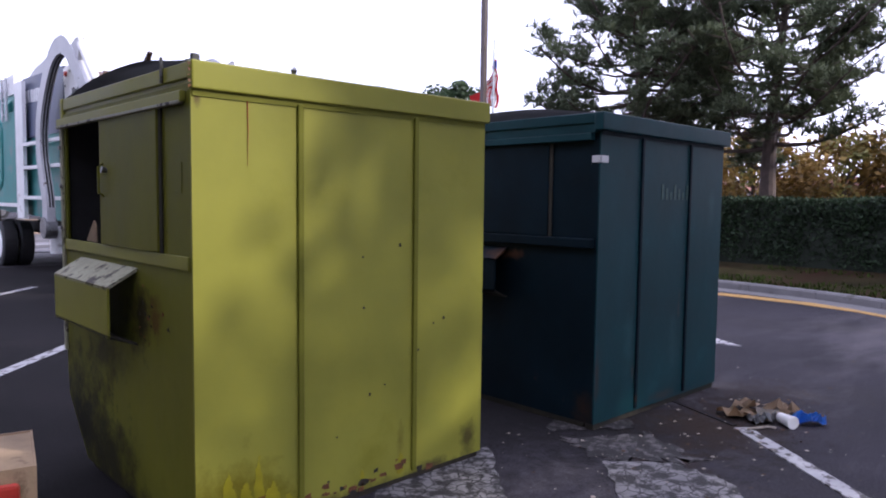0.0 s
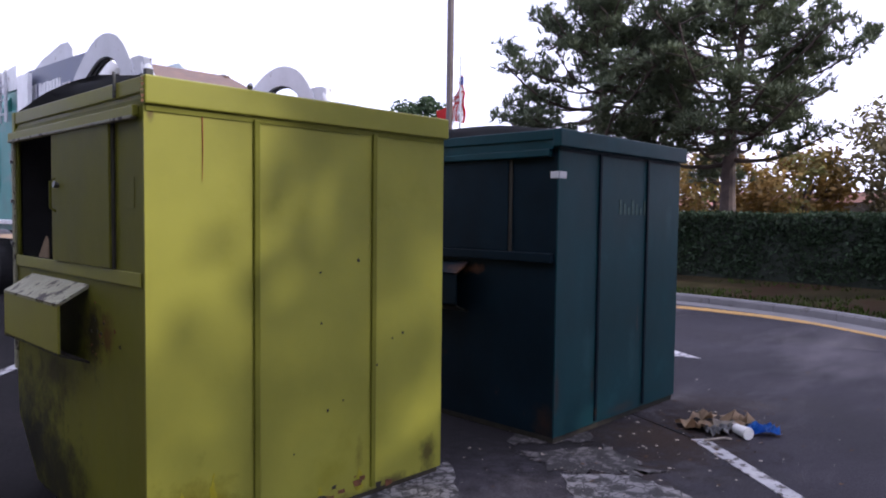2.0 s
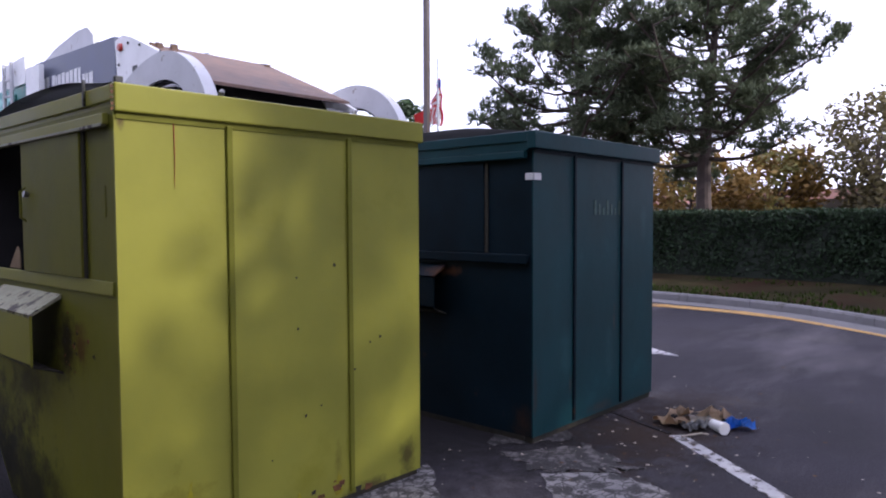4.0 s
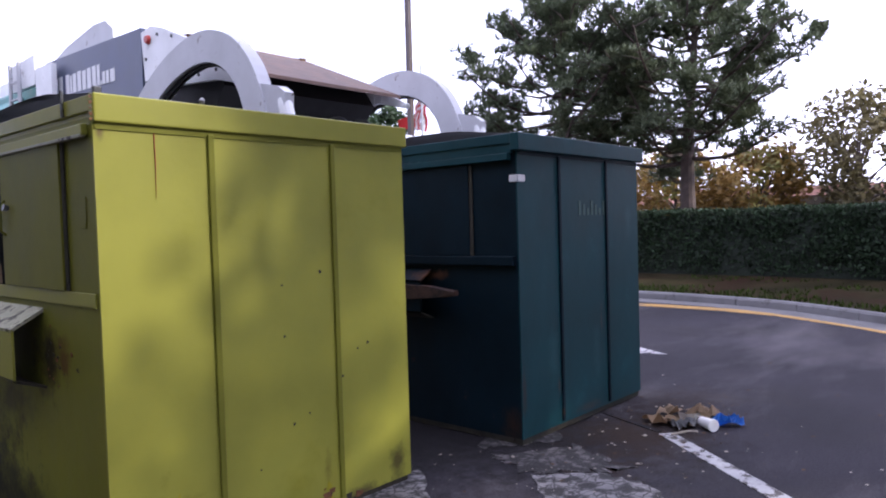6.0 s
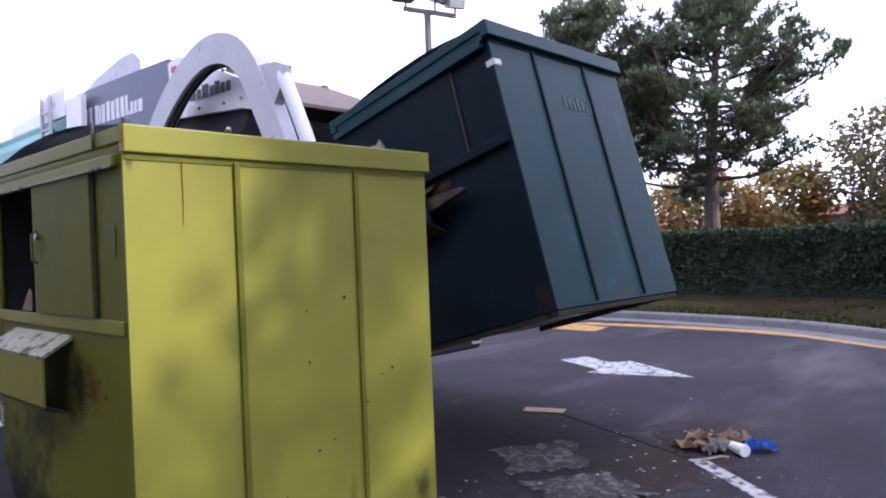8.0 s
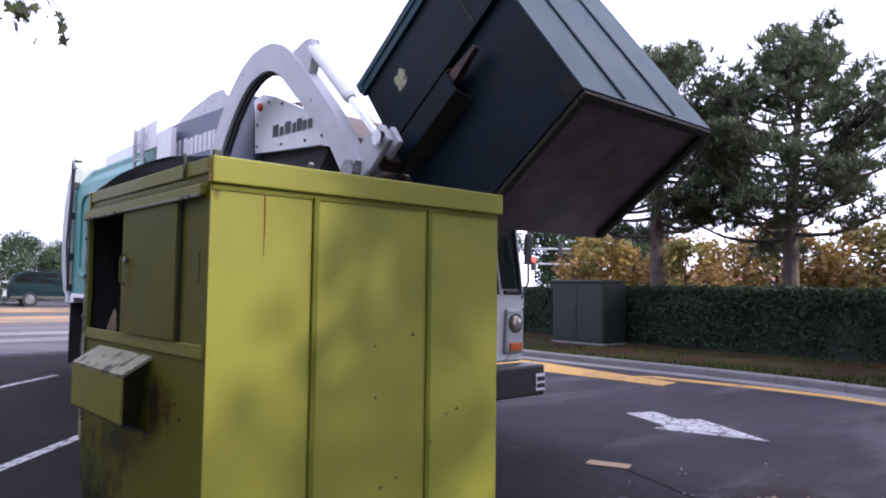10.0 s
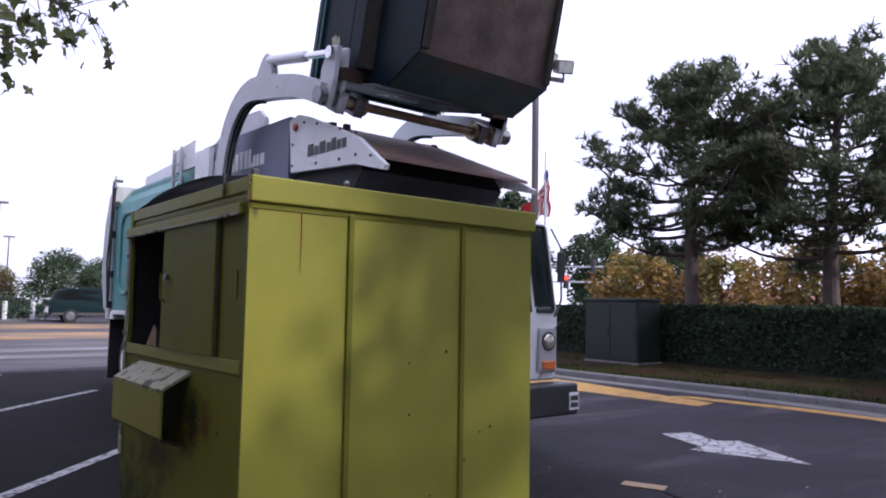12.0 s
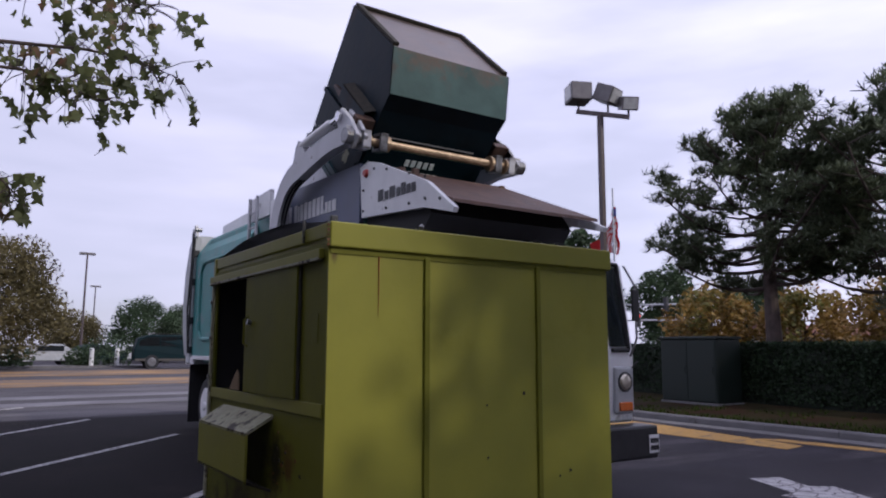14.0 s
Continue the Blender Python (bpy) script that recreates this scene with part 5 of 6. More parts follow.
def build_cabinet():
    c = thing("utility_cabinet", "dark green metal utility cabinet on the verge", "utility box", (14.58, 8.28, 0.20))
    bm = B()
    box(bm, 0, 0.95, 0, 1.85, 0.06, 1.70, 0.02)
    body = part("body", bm, CABINET, c)
    bm = B()
    box(bm, -0.04, 0.99, -0.04, 1.89, 1.70, 1.78, 0.02)
    part("top_cover", bm, CABINET, c)
    bm = B()
    box(bm, -0.03, 0.98, -0.03, 1.88, -0.12, 0.06, 0.01)
    part("pad", bm, CONCRETE, c)
    for y0, y1 in ((0.04, 0.92), (0.94, 1.81)):
        bm = B()
        box(bm, -0.018, -0.001, y0, y1, 0.10, 1.68, 0.005)
        d = part("door", bm, CABINET, c)
        bm = B()
        box(bm, -0.04, -0.018, y0 + 0.06, y0 + 0.10, 0.8, 0.98, 0.004)
        part("handle", bm, CABINET, d)
    bm = B()
    box(bm, 0.05, 0.9, -0.018, -0.001, 0.10, 1.68, 0.005)
    part("end_panel", bm, CABINET, c)
    c.rotation_euler = (0, 0, radians(-4))


def build_suv():
    c = thing("parked_suv", "dark teal estate four-wheel drive with tan sills", "car", (9.45, 42.3, 0.33))
    L = 4.7
    side = [(-2.35, 0.45), (-2.35, 0.85), (-2.25, 1.05), (-1.75, 1.12), (-1.30, 1.14), (-0.62, 1.72), (-0.3, 1.78), (1.6, 1.78), (2.15, 1.62), (2.35, 1.05), (2.35, 0.45)]
    bm = B()
    a = [bm.verts.new((x, -0.88 + (0.12 if z > 1.2 else 0), z)) for x, z in side]
    b = [bm.verts.new((x, 0.88 - (0.12 if z > 1.2 else 0), z)) for x, z in side]
    bm.faces.new(a)
    bm.faces.new(list(reversed(b)))
    for i in range(len(side)):
        bm.faces.new((a[i], b[i], b[(i + 1) % len(side)], a[(i + 1) % len(side)]))
    bmesh.ops.bevel(bm, geom=bm.edges[:], offset=0.04, segments=1, affect='EDGES')
    part("body", bm, SUV_PAINT, c)
    for pts in ([(-1.05, 1.2), (-0.55, 1.66), (0.0, 1.68), (0.0, 1.2)], [(0.08, 1.2), (0.08, 1.68), (0.95, 1.68), (0.95, 1.2)], [(1.03, 1.2), (1.03, 1.68), (1.55, 1.68), (2.05, 1.5), (2.15, 1.2)]):
        for y in (-0.83, 0.83):
            bm = B()
            bm.faces.new([bm.verts.new((x, y - 0.05 * (1 if y > 0 else -1) * ((z - 1.2) / 0.5), z)) for x, z in pts])
            bmesh.ops.solidify(bm, geom=bm.faces[:], thickness=0.03)
            part("side_window", bm, CAR_GLASS, c)
    for y in (-0.9, 0.87):
        bm = B()
        box(bm, -2.3, 2.3, y, y + 0.03, 0.42, 0.54, 0.008)
        part("sill_trim", bm, SUV_TRIM, c)
    for x in (-1.45, 1.4):
        for y in (-0.8, 0.8):
            bm = B()
            tube(bm, [(x, y - 0.12, 0.37), (x, y + 0.12, 0.37)], 0.37, 20)
            w = part("wheel", bm, BLACK, c)
            bm = B()
            s = 1 if y > 0 else -1
            tube(bm, [(x, y + s * 0.12, 0.37), (x, y + s * 0.14, 0.37)], [0.23, 0.2], 16)
            part("rim", bm, STEEL, w)
    for y in (-0.6, 0.6):
        bm = B()
        box(bm, -2.38, -2.33, y - 0.18, y + 0.18, 0.75, 0.93, 0.01)
        part("headlight", bm, LAMP_GLASS, c)
    for y in (-0.55, 0.55):
        bm = B()
        tube(bm, [(-0.2, y, 1.84), (1.5, y, 1.84)], 0.02, 6)
        part("roof_rail", bm, BLACK, c)
    c.rotation_euler = (0, 0, radians(174))
    c.scale = (1.04, 1.04, 1.12)


def far_car(x, y, yaw, mat, label):
    c = thing("parked_car", label, "car", (x, y, ground_z(x, y)), "cars in the far rows")
    bm = B()
    side = [(-2.2, 0.3), (-2.2, 0.75), (-1.3, 0.9), (-0.7, 1.4), (0.8, 1.42), (1.6, 0.95), (2.2, 0.85), (2.2, 0.3)]
    a = [bm.verts.new((px, -0.85, z)) for px, z in side]
    b = [bm.verts.new((px, 0.85, z)) for px, z in side]
    bm.faces.new(a)
    bm.faces.new(list(reversed(b)))
    for i in range(len(side)):
        bm.faces.new((a[i], b[i], b[(i + 1) % len(side)], a[(i + 1) % len(side)]))
    bmesh.ops.bevel(bm, geom=bm.edges[:], offset=0.05, segments=1, affect='EDGES')
    part("body", bm, mat, c)
    for y0 in (-0.87, 0.84):
        bm = B()
        box(bm, -0.75, 0.95, y0, y0 + 0.03, 0.95, 1.32)
        part("side_window", bm, CAR_GLASS, c)
    for px in (-1.35, 1.35):
        for py in (-0.78, 0.78):
            bm = B()
            tube(bm, [(px, py - 0.1, 0.32), (px, py + 0.1, 0.32)], 0.32, 14)
            part("wheel", bm, BLACK, c)
    c.rotation_euler = (0, 0, radians(yaw))


def far_lamp(x, y, h):
    p = thing("street_lamp", "thin dark lamp post of the far car park", "lamp post", (x, y, ground_z(x, y)), "far lamp posts")
    bm = B()
    tube(bm, [(0, 0, 0), (0, 0, h)], [0.10, 0.06], 8)
    part("pole", bm, POLE, p)
    bm = B()
    box(bm, -0.55, 0.55, -0.15, 0.15, h - 0.05, h + 0.13, 0.03)
    part("lamp_head", bm, FLOOD, p)


def build_signals():
    def mast(x0, y0, x1, y1, z, heads, label):
        g = thing("traffic_signal", label, "traffic light", (x0, y0, 0), "traffic signals")
        v = Vector((x1 - x0, y1 - y0, 0))
        bm = B()
        tube(bm, [(0, 0, 0), (0, 0, z + 0.3)], 0.13, 10)
        part("mast", bm, GALV, g)
        bm = B()
        tube(bm, [(0, 0, z), (v.x, v.y, z)], [0.10, 0.05], 8)
        part("arm", bm, GALV, g)
        for f, lit in heads:
            p = v * f
            bm = B()
            box(bm, p.x - 0.16, p.x + 0.16, p.y - 0.16, p.y + 0.16, z - 0.5, z + 0.55, 0.03)
            h = part("signal_head", bm, BUMPER, g)
            if lit:
                u = Vector((-0.75, -0.66, 0))
                bm = B()
                bmesh.ops.create_uvsphere(bm, u_segments=10, v_segments=6, radius=0.17, matrix=Matrix.Translation((p.x + u.x * 0.16, p.y + u.y * 0.16, z + 0.3)))
                part("lit_lens", bm, SIGNAL_RED, h, "lit red signal lens")
    mast(43.0, 29.3, 38.3, 35.0, 3.75, ((0.62, True), (0.88, True)), "grey signal mast arm with red lights")
    mast(44.2, 30.6, 39.2, 36.4, 5.0, ((0.3, False),), "grey signal mast arm")
    mast(47.5, 14.8, 42.6, 20.4, 3.95, ((0.55, False), (0.85, False), (0.2, False)), "dark signal heads on a mast arm")


def build_far_building():
    b = thing("far_building", "low pale building with a brown roof", "building", (55.0, 22.5, 0))
    bm = B()
    box(bm, -9, 9, -4, 4, 0, 2.7)
    part("wall", bm, STUCCO, b)
    bm = B()
    prism(bm, [(-4.6, 2.7), (4.6, 2.7), (3.4, 3.4), (-3.4, 3.4)], -9.4, 9.4)
    part("roof", bm, ROOF_TILE, b)
    for k in range(6):
        bm = B()
        box(bm, -8 + 2.9 * k, -6.6 + 2.9 * k, -4.03, -3.95, 0.9, 2.0)
        part("window", bm, GLASS_DARK, b)
    b.rotation_euler = (0, 0, radians(-48))
    b = thing("far_building", "low pale building with a brown roof", "building", (38.0, 6.0, 0))
    bm = B()
    box(bm, -6, 6, -3, 3, 0, 2.5)
    part("wall", bm, STUCCO, b)
    bm = B()
    prism(bm, [(-3.5, 2.5), (3.5, 2.5), (2.6, 3.0), (-2.6, 3.0)], -6.3, 6.3)
    part("roof", bm, ROOF_TILE, b)
    b.rotation_euler = (0, 0, radians(-70))


# ---- planting ----
def tuft(vs, fs, c, r, rnd, up=0.25, n=11):
    """A brush of thin needles round a point."""
    for _ in range(n):
        a, e = rnd.random() * 6.283, rnd.uniform(-0.5, 1.0)
        d = Vector((math.cos(a) * math.cos(e), math.sin(a) * math.cos(e), math.sin(e) + up)).normalized() * r * rnd.uniform(0.7, 1.15)
        s = Vector((-math.sin(a), math.cos(a), rnd.uniform(-0.6, 0.6))) * r * 0.07
        k = len(vs)
        vs += [tuple(c + s), tuple(c - s), tuple(c + d - s * 0.5), tuple(c + d + s * 0.5)]
        fs.append((k, k + 1, k + 2, k + 3))


def build_pine(x, y, h, low, width, seed, label, lean=(0, 0), tufts=15, zshift=0.2, taper=0.55):
    rnd = random.Random(seed)
    t = thing("pine_tree", label, "tree", (x, y, zshift), "tall pines behind the hedge")
    n = 14
    path = [Vector((lean[0] * (k / n) ** 1.3 + 0.06 * math.sin(k * 0.9 + seed), lean[1] * (k / n) ** 1.3 + 0.06 * math.cos(k * 0.7 + seed), h * k / n)) for k in range(n + 1)]
    bm = B()
    tube(bm, path, [0.24 * (1 - 0.85 * k / n) + 0.02 for k in range(n + 1)], 12)
    part("trunk", bm, BARK, t)
    limbs = B()
    vs, fs = [], []
    count = 58
    for b in range(count):
        f = low + (1 - low) * (b / count) ** 0.9
        k = f * n
        p = path[int(min(k, n - 1))].lerp(path[min(int(k) + 1, n)], k - int(k))
        g = (f - low) / (1 - low)
        reach = width * (0.55 + 0.75 * math.sin(math.pi * min(1, 0.18 + g * 0.80)) ** 1.2) * (1 - taper * g ** 2) * rnd.uniform(0.6, 1.12)
        a = b * 2.4 + rnd.uniform(-0.5, 0.5)
        rise = rnd.uniform(-0.05, 0.25) + 0.40 * g
        pts = []
        for j in range(6):
            u = j / 5
            pts.append(p + Vector((math.cos(a + 0.2 * u) * reach * u, math.sin(a + 0.2 * u) * reach * u, reach * u * rise - 0.12 * reach * math.sin(u * 3.1) + 0.15 * u * u)))
        tube(limbs, pts, [0.055 * (1 - 0.8 * j / 5) * (1.2 - 0.7 * g) + 0.008 for j in range(6)], 5, False)
        for j in range(int(3 + reach * 2.5)):
            u = rnd.uniform(0.42, 1.0)
            q = pts[min(4, int(u * 5))].lerp(pts[min(5, int(u * 5) + 1)], u * 5 - int(u * 5))
            side = Vector((-math.sin(a), math.cos(a), 0)) * rnd.uniform(-0.55, 0.55) * reach * 0.42
            q2 = q + side + Vector((0, 0, rnd.uniform(0.0, 0.3)))
            tube(limbs, [q, q.lerp(q2, 0.6) + Vector((0, 0, 0.04)), q2], [0.016, 0.011, 0.006], 4, False)
            for _ in range(rnd.randint(6, 10)):
                c = q2 + Vector((rnd.gauss(0, 0.17), rnd.gauss(0, 0.17), rnd.gauss(0.05, 0.10)))
                tuft(vs, fs, c, rnd.uniform(0.19, 0.30), rnd, n=tufts)
    part("branchwork", limbs, BARK, t)["kind"] = "stuff"
    ob = new("needles", soup("needles", vs, fs, NEEDLE))
    ob.parent = t
    tagged(ob, "dark green needle tufts", kind="stuff")


def leaf_cloud(vs, fs, c, rad, count, size, rnd, squash=0.8):
    for _ in range(count):
        d = Vector((rnd.gauss(0, 1), rnd.gauss(0, 1), rnd.gauss(0, 1))).normalized() * (rnd.random() ** 0.45)
        p = c + Vector((d.x * rad, d.y * rad, d.z * rad * squash))
        u = Vector((rnd.gauss(0, 1), rnd.gauss(0, 1), rnd.gauss(0, 0.6))).normalized()
        w = u.cross(Vector((rnd.gauss(0, 1), rnd.gauss(0, 1), rnd.gauss(0, 1)))).normalized()
        s = size * rnd.uniform(0.6, 1.3)
        k = len(vs)
        vs += [tuple(p - u * s), tuple(p + w * s * 0.55), tuple(p + u * s), tuple(p - w * s * 0.55)]
        fs.append((k, k + 1, k + 2, k + 3))


def build_broadleaf(x, y, h, r, mat, seed, label, size=0.13, clumps=26, per=130, base=0.28, name="tree", z0=0.0):
    rnd = random.Random(seed)
    t = thing(name, label, "tree", (x, y, z0), "broadleaf trees")
    bm = B()
    tube(bm, [(0, 0, 0), (0.05, 0, h * 0.2), (0.0, 0.08, h * 0.45), (0.06, 0.0, h * 0.8)], [0.02 * h, 0.016 * h, 0.012 * h, 0.004 * h], 8)
    part("trunk", bm, BARK, t)
    limbs = B()
    vs, fs = [], []
    for k in range(clumps):
        a, g = k * 2.4 + rnd.random(), (k + 0.5) / clumps
        zz = h * (base + (0.96 - base) * g)
        rr = r * (0.35 + 0.75 * math.sin(math.pi * (0.12 + 0.83 * g))) * rnd.uniform(0.45, 0.95)
        c = Vector((math.cos(a) * rr * 0.8, math.sin(a) * rr * 0.8, zz))
        tube(limbs, [(0, 0, zz * 0.6), (c.x * 0.5, c.y * 0.5, zz * 0.82), tuple(c)], [0.008 * h, 0.005 * h, 0.002 * h], 5, False)
        leaf_cloud(vs, fs, c, r * rnd.uniform(0.24, 0.40), per, size, rnd)
    part("branchwork", limbs, BARK, t)["kind"] = "stuff"
    ob = new("crown", soup("crown", vs, fs, mat))
    ob.parent = t
    tagged(ob, kind="stuff")
    return t


HEDGE_LINE = [(13.4, -5.5), (14.6, -2.6), (15.2, -0.4), (15.5, 1.6), (15.5, 4.0), (15.5, 6.2), (15.9, 8.4), (16.5, 10.8), (17.3, 14.5), (18.4, 20.0), (20.0, 27.0)]


def build_hedge(name, pts, height, depth, leaves, seed):
    line = smooth_line(pts, 6)
    rnd = random.Random(seed)
    h = thing(name, "dense clipped dark green hedge behind the kerb", "hedge")
    # Near-black solid fill stands in for the shade behind the outer leaves.
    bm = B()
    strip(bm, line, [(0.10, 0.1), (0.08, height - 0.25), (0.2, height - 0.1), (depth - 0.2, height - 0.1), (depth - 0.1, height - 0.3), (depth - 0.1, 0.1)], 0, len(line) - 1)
    part("core", bm, HEDGE_SHADE_CORE, h)
    vs, fs = [], []
    for _ in range(leaves):
        f = rnd.random() * (len(line) - 1.001)
        i = int(f)
        c = line[i].lerp(line[i + 1], f - i)
        s = side_of(line, i)
        if rnd.random() < 0.62:
            z = 0.3 + (height - 0.3) * rnd.random() ** 0.8
            o = 0.05 + 0.10 * noise.noise((c.x * 1.3, c.y * 1.3, z * 1.6)) + rnd.gauss(0, 0.035)
        else:
            o = rnd.random() * depth
            z = height - 0.04 + 0.06 * noise.noise((c.x, c.y, o)) + rnd.gauss(0, 0.03)
        p = Vector((c.x + s.x * o, c.y + s.y * o, z))
        u = Vector((rnd.gauss(0, 1), rnd.gauss(0, 1), rnd.gauss(0, 1))).normalized()
        w = u.cross(Vector((rnd.gauss(0, 1), rnd.gauss(0, 1), rnd.gauss(0, 1)))).normalized()
        q = rnd.uniform(0.03, 0.055)
        k = len(vs)
        vs += [tuple(p - u * q), tuple(p + w * q * 0.6), tuple(p + u * q), tuple(p - w * q * 0.6)]
        fs.append((k, k + 1, k + 2, k + 3))
    ob = new("leaves", soup("leaves", vs, fs, HEDGE))
    ob.parent = h
    tagged(ob, kind="stuff")


def maple_leaf(bm, c, r, rnd):
    """A five-lobed leaf hanging from its stalk, slightly folded."""
    u = Vector((rnd.gauss(0, 1), rnd.gauss(0, 1), -1.1)).normalized()
    w = u.cross(Vector((rnd.gauss(0, 1), rnd.gauss(0, 1), rnd.gauss(0, 0.3)))).normalized()
    n = u.cross(w)
    out = [(0, 0), (0.30, 0.28), (0.22, 0.45), (0.55, 0.50), (0.42, 0.68), (0.20, 0.72), (0, 1.12), (-0.20, 0.72), (-0.42, 0.68), (-0.55, 0.50), (-0.22, 0.45), (-0.30, 0.28)]
    curl = rnd.uniform(0.05, 0.35)
    ring = [bm.verts.new(c + u * (v * r) + w * (s * r) + n * (curl * r * (s * s - 0.1 * v))) for s, v in out]
    mid = bm.verts.new(c + u * (0.45 * r))
    for k in range(len(ring)):
        bm.faces.new((mid, ring[k], ring[(k + 1) % len(ring)]))


def build_maple():
    rnd = random.Random(21)
    t = thing("maple_tree", "young maple with lobed leaves turning red", "tree", (-4.3, 2.6, 0))
    bm = B()
    tube(bm, [(0, 0, 0), (0.05, 0.0, 1.2), (0.0, 0.05, 2.6), (0.1, 0, 4.2), (0.05, 0.1, 6.2)], [0.13, 0.11, 0.09, 0.06, 0.015], 10)
    part("trunk", bm, TWIG, t)
    limbs, leaves = B(), B()
    ends = []
    sprays = [((1.9, 3.0, 4.2), (-1.15, 1.85, 3.95), (-0.62, 1.80, 3.93), 0.30), ((1.5, 3.0, 3.9), (-1.0, 1.85, 3.55), (-0.42, 1.76, 3.45), 0.24),
              ((1.3, 3.0, 3.6), (-1.35, 1.9, 3.35), (-0.85, 1.82, 3.20), 0.26), ((1.0, 3.0, 3.2), (-1.55, 1.9, 2.75), (-1.26, 1.87, 2.48), 0.16)]
    for a, m, e, spread in sprays:
        p0 = Vector((0.05, 0.0, a[1] + 0.15))
        p1 = Vector(m) - Vector((-4.3, 2.6, 0))
        p2 = Vector(e) - Vector((-4.3, 2.6, 0))
        pts = [p0, p0.lerp(p1, 0.5) + Vector((0, 0, 0.12)), p1, p1.lerp(p2, 0.5) + Vector((0, 0, 0.03)), p2]
        tube(limbs, pts, [0.03, 0.02, 0.011, 0.007, 0.003], 6)
        for k in range(int(330 * spread)):
            f = rnd.uniform(0.30, 1.0) * 4
            i = min(3, int(f))
            q = pts[i].lerp(pts[i + 1], f - i)
            if q.x + -4.3 < -2.2 and rnd.random() < 0.6:
                continue
            e2 = q + Vector((rnd.gauss(0, spread * 0.55), rnd.gauss(0, spread * 0.5), rnd.gauss(-0.05, spread * 0.45)))
            tube(limbs, [q, q.lerp(e2, 0.5) + Vector((0, 0, 0.02)), e2], [0.004, 0.003, 0.0016], 4, False)
            for _ in range(rnd.randint(1, 3)):
                maple_leaf(leaves, e2 + Vector((rnd.gauss(0, 0.025), rnd.gauss(0, 0.025), rnd.gauss(0, 0.02))), rnd.uniform(0.06, 0.115), rnd)
    vs, fs = [], []
    part("branchwork", limbs, TWIG, t)["kind"] = "stuff"
    ob = part("leaf_sprays", leaves, MAPLE, t)
    ob["kind"] = "stuff"
    # Unseen crown, thickened to cut sky light on the yellow dumpster's side.
    for k in range(60):
        a, g = k * 2.4, k / 60
        rr = 2.6 * math.sqrt(rnd.random())
        leaf_cloud(vs, fs, Vector((math.cos(a) * rr - 1.3, math.sin(a) * rr * 1.3 - 0.6, 2.6 + 4.6 * g)), 0.85, 330, 0.085, rnd)
    ob = new("crown", soup("crown", vs, fs, MAPLE))
    ob.parent = t
    tagged(ob, kind="stuff")


def build_shade_tree():
    """The tree that throws the dappled shade, out of view towards the sun."""
    rnd = random.Random(172)
    t = thing("shade_tree", "tall broadleaf tree shading the dumpsters", "tree", (6.93, -7.90, 0))
    bm = B()
    tube(bm, [(0, 0, 0), (0.1, 0, 2.5), (0, 0.1, 5), (0.1, 0, 9.5)], [0.26, 0.2, 0.11, 0.03], 10)
    part("trunk", bm, BARK, t)
    limbs = B()
    vs, fs = [], []
    for k in range(46):
        a = k * 2.4 + rnd.random()
        zz = 3.6 + 6.2 * (k + 0.5) / 46
        rr = rnd.uniform(0.8, 4.4)
        c = Vector((math.cos(a) * rr, math.sin(a) * rr * 0.8, zz))
        tube(limbs, [(0, 0, zz * 0.7), (c.x * 0.5, c.y * 0.5, zz * 0.9), tuple(c)], [0.032, 0.02, 0.008], 5, False)
        leaf_cloud(vs, fs, c, rnd.uniform(0.65, 1.0), 185, 0.10, rnd, 0.7)
    part("branchwork", limbs, BARK, t)["kind"] = "stuff"
    ob = new("crown", soup("crown", vs, fs, GREEN_LEAF))
    ob.parent = t
    tagged(ob, kind="stuff")
    t.rotation_euler = (0, 0, radians(328))


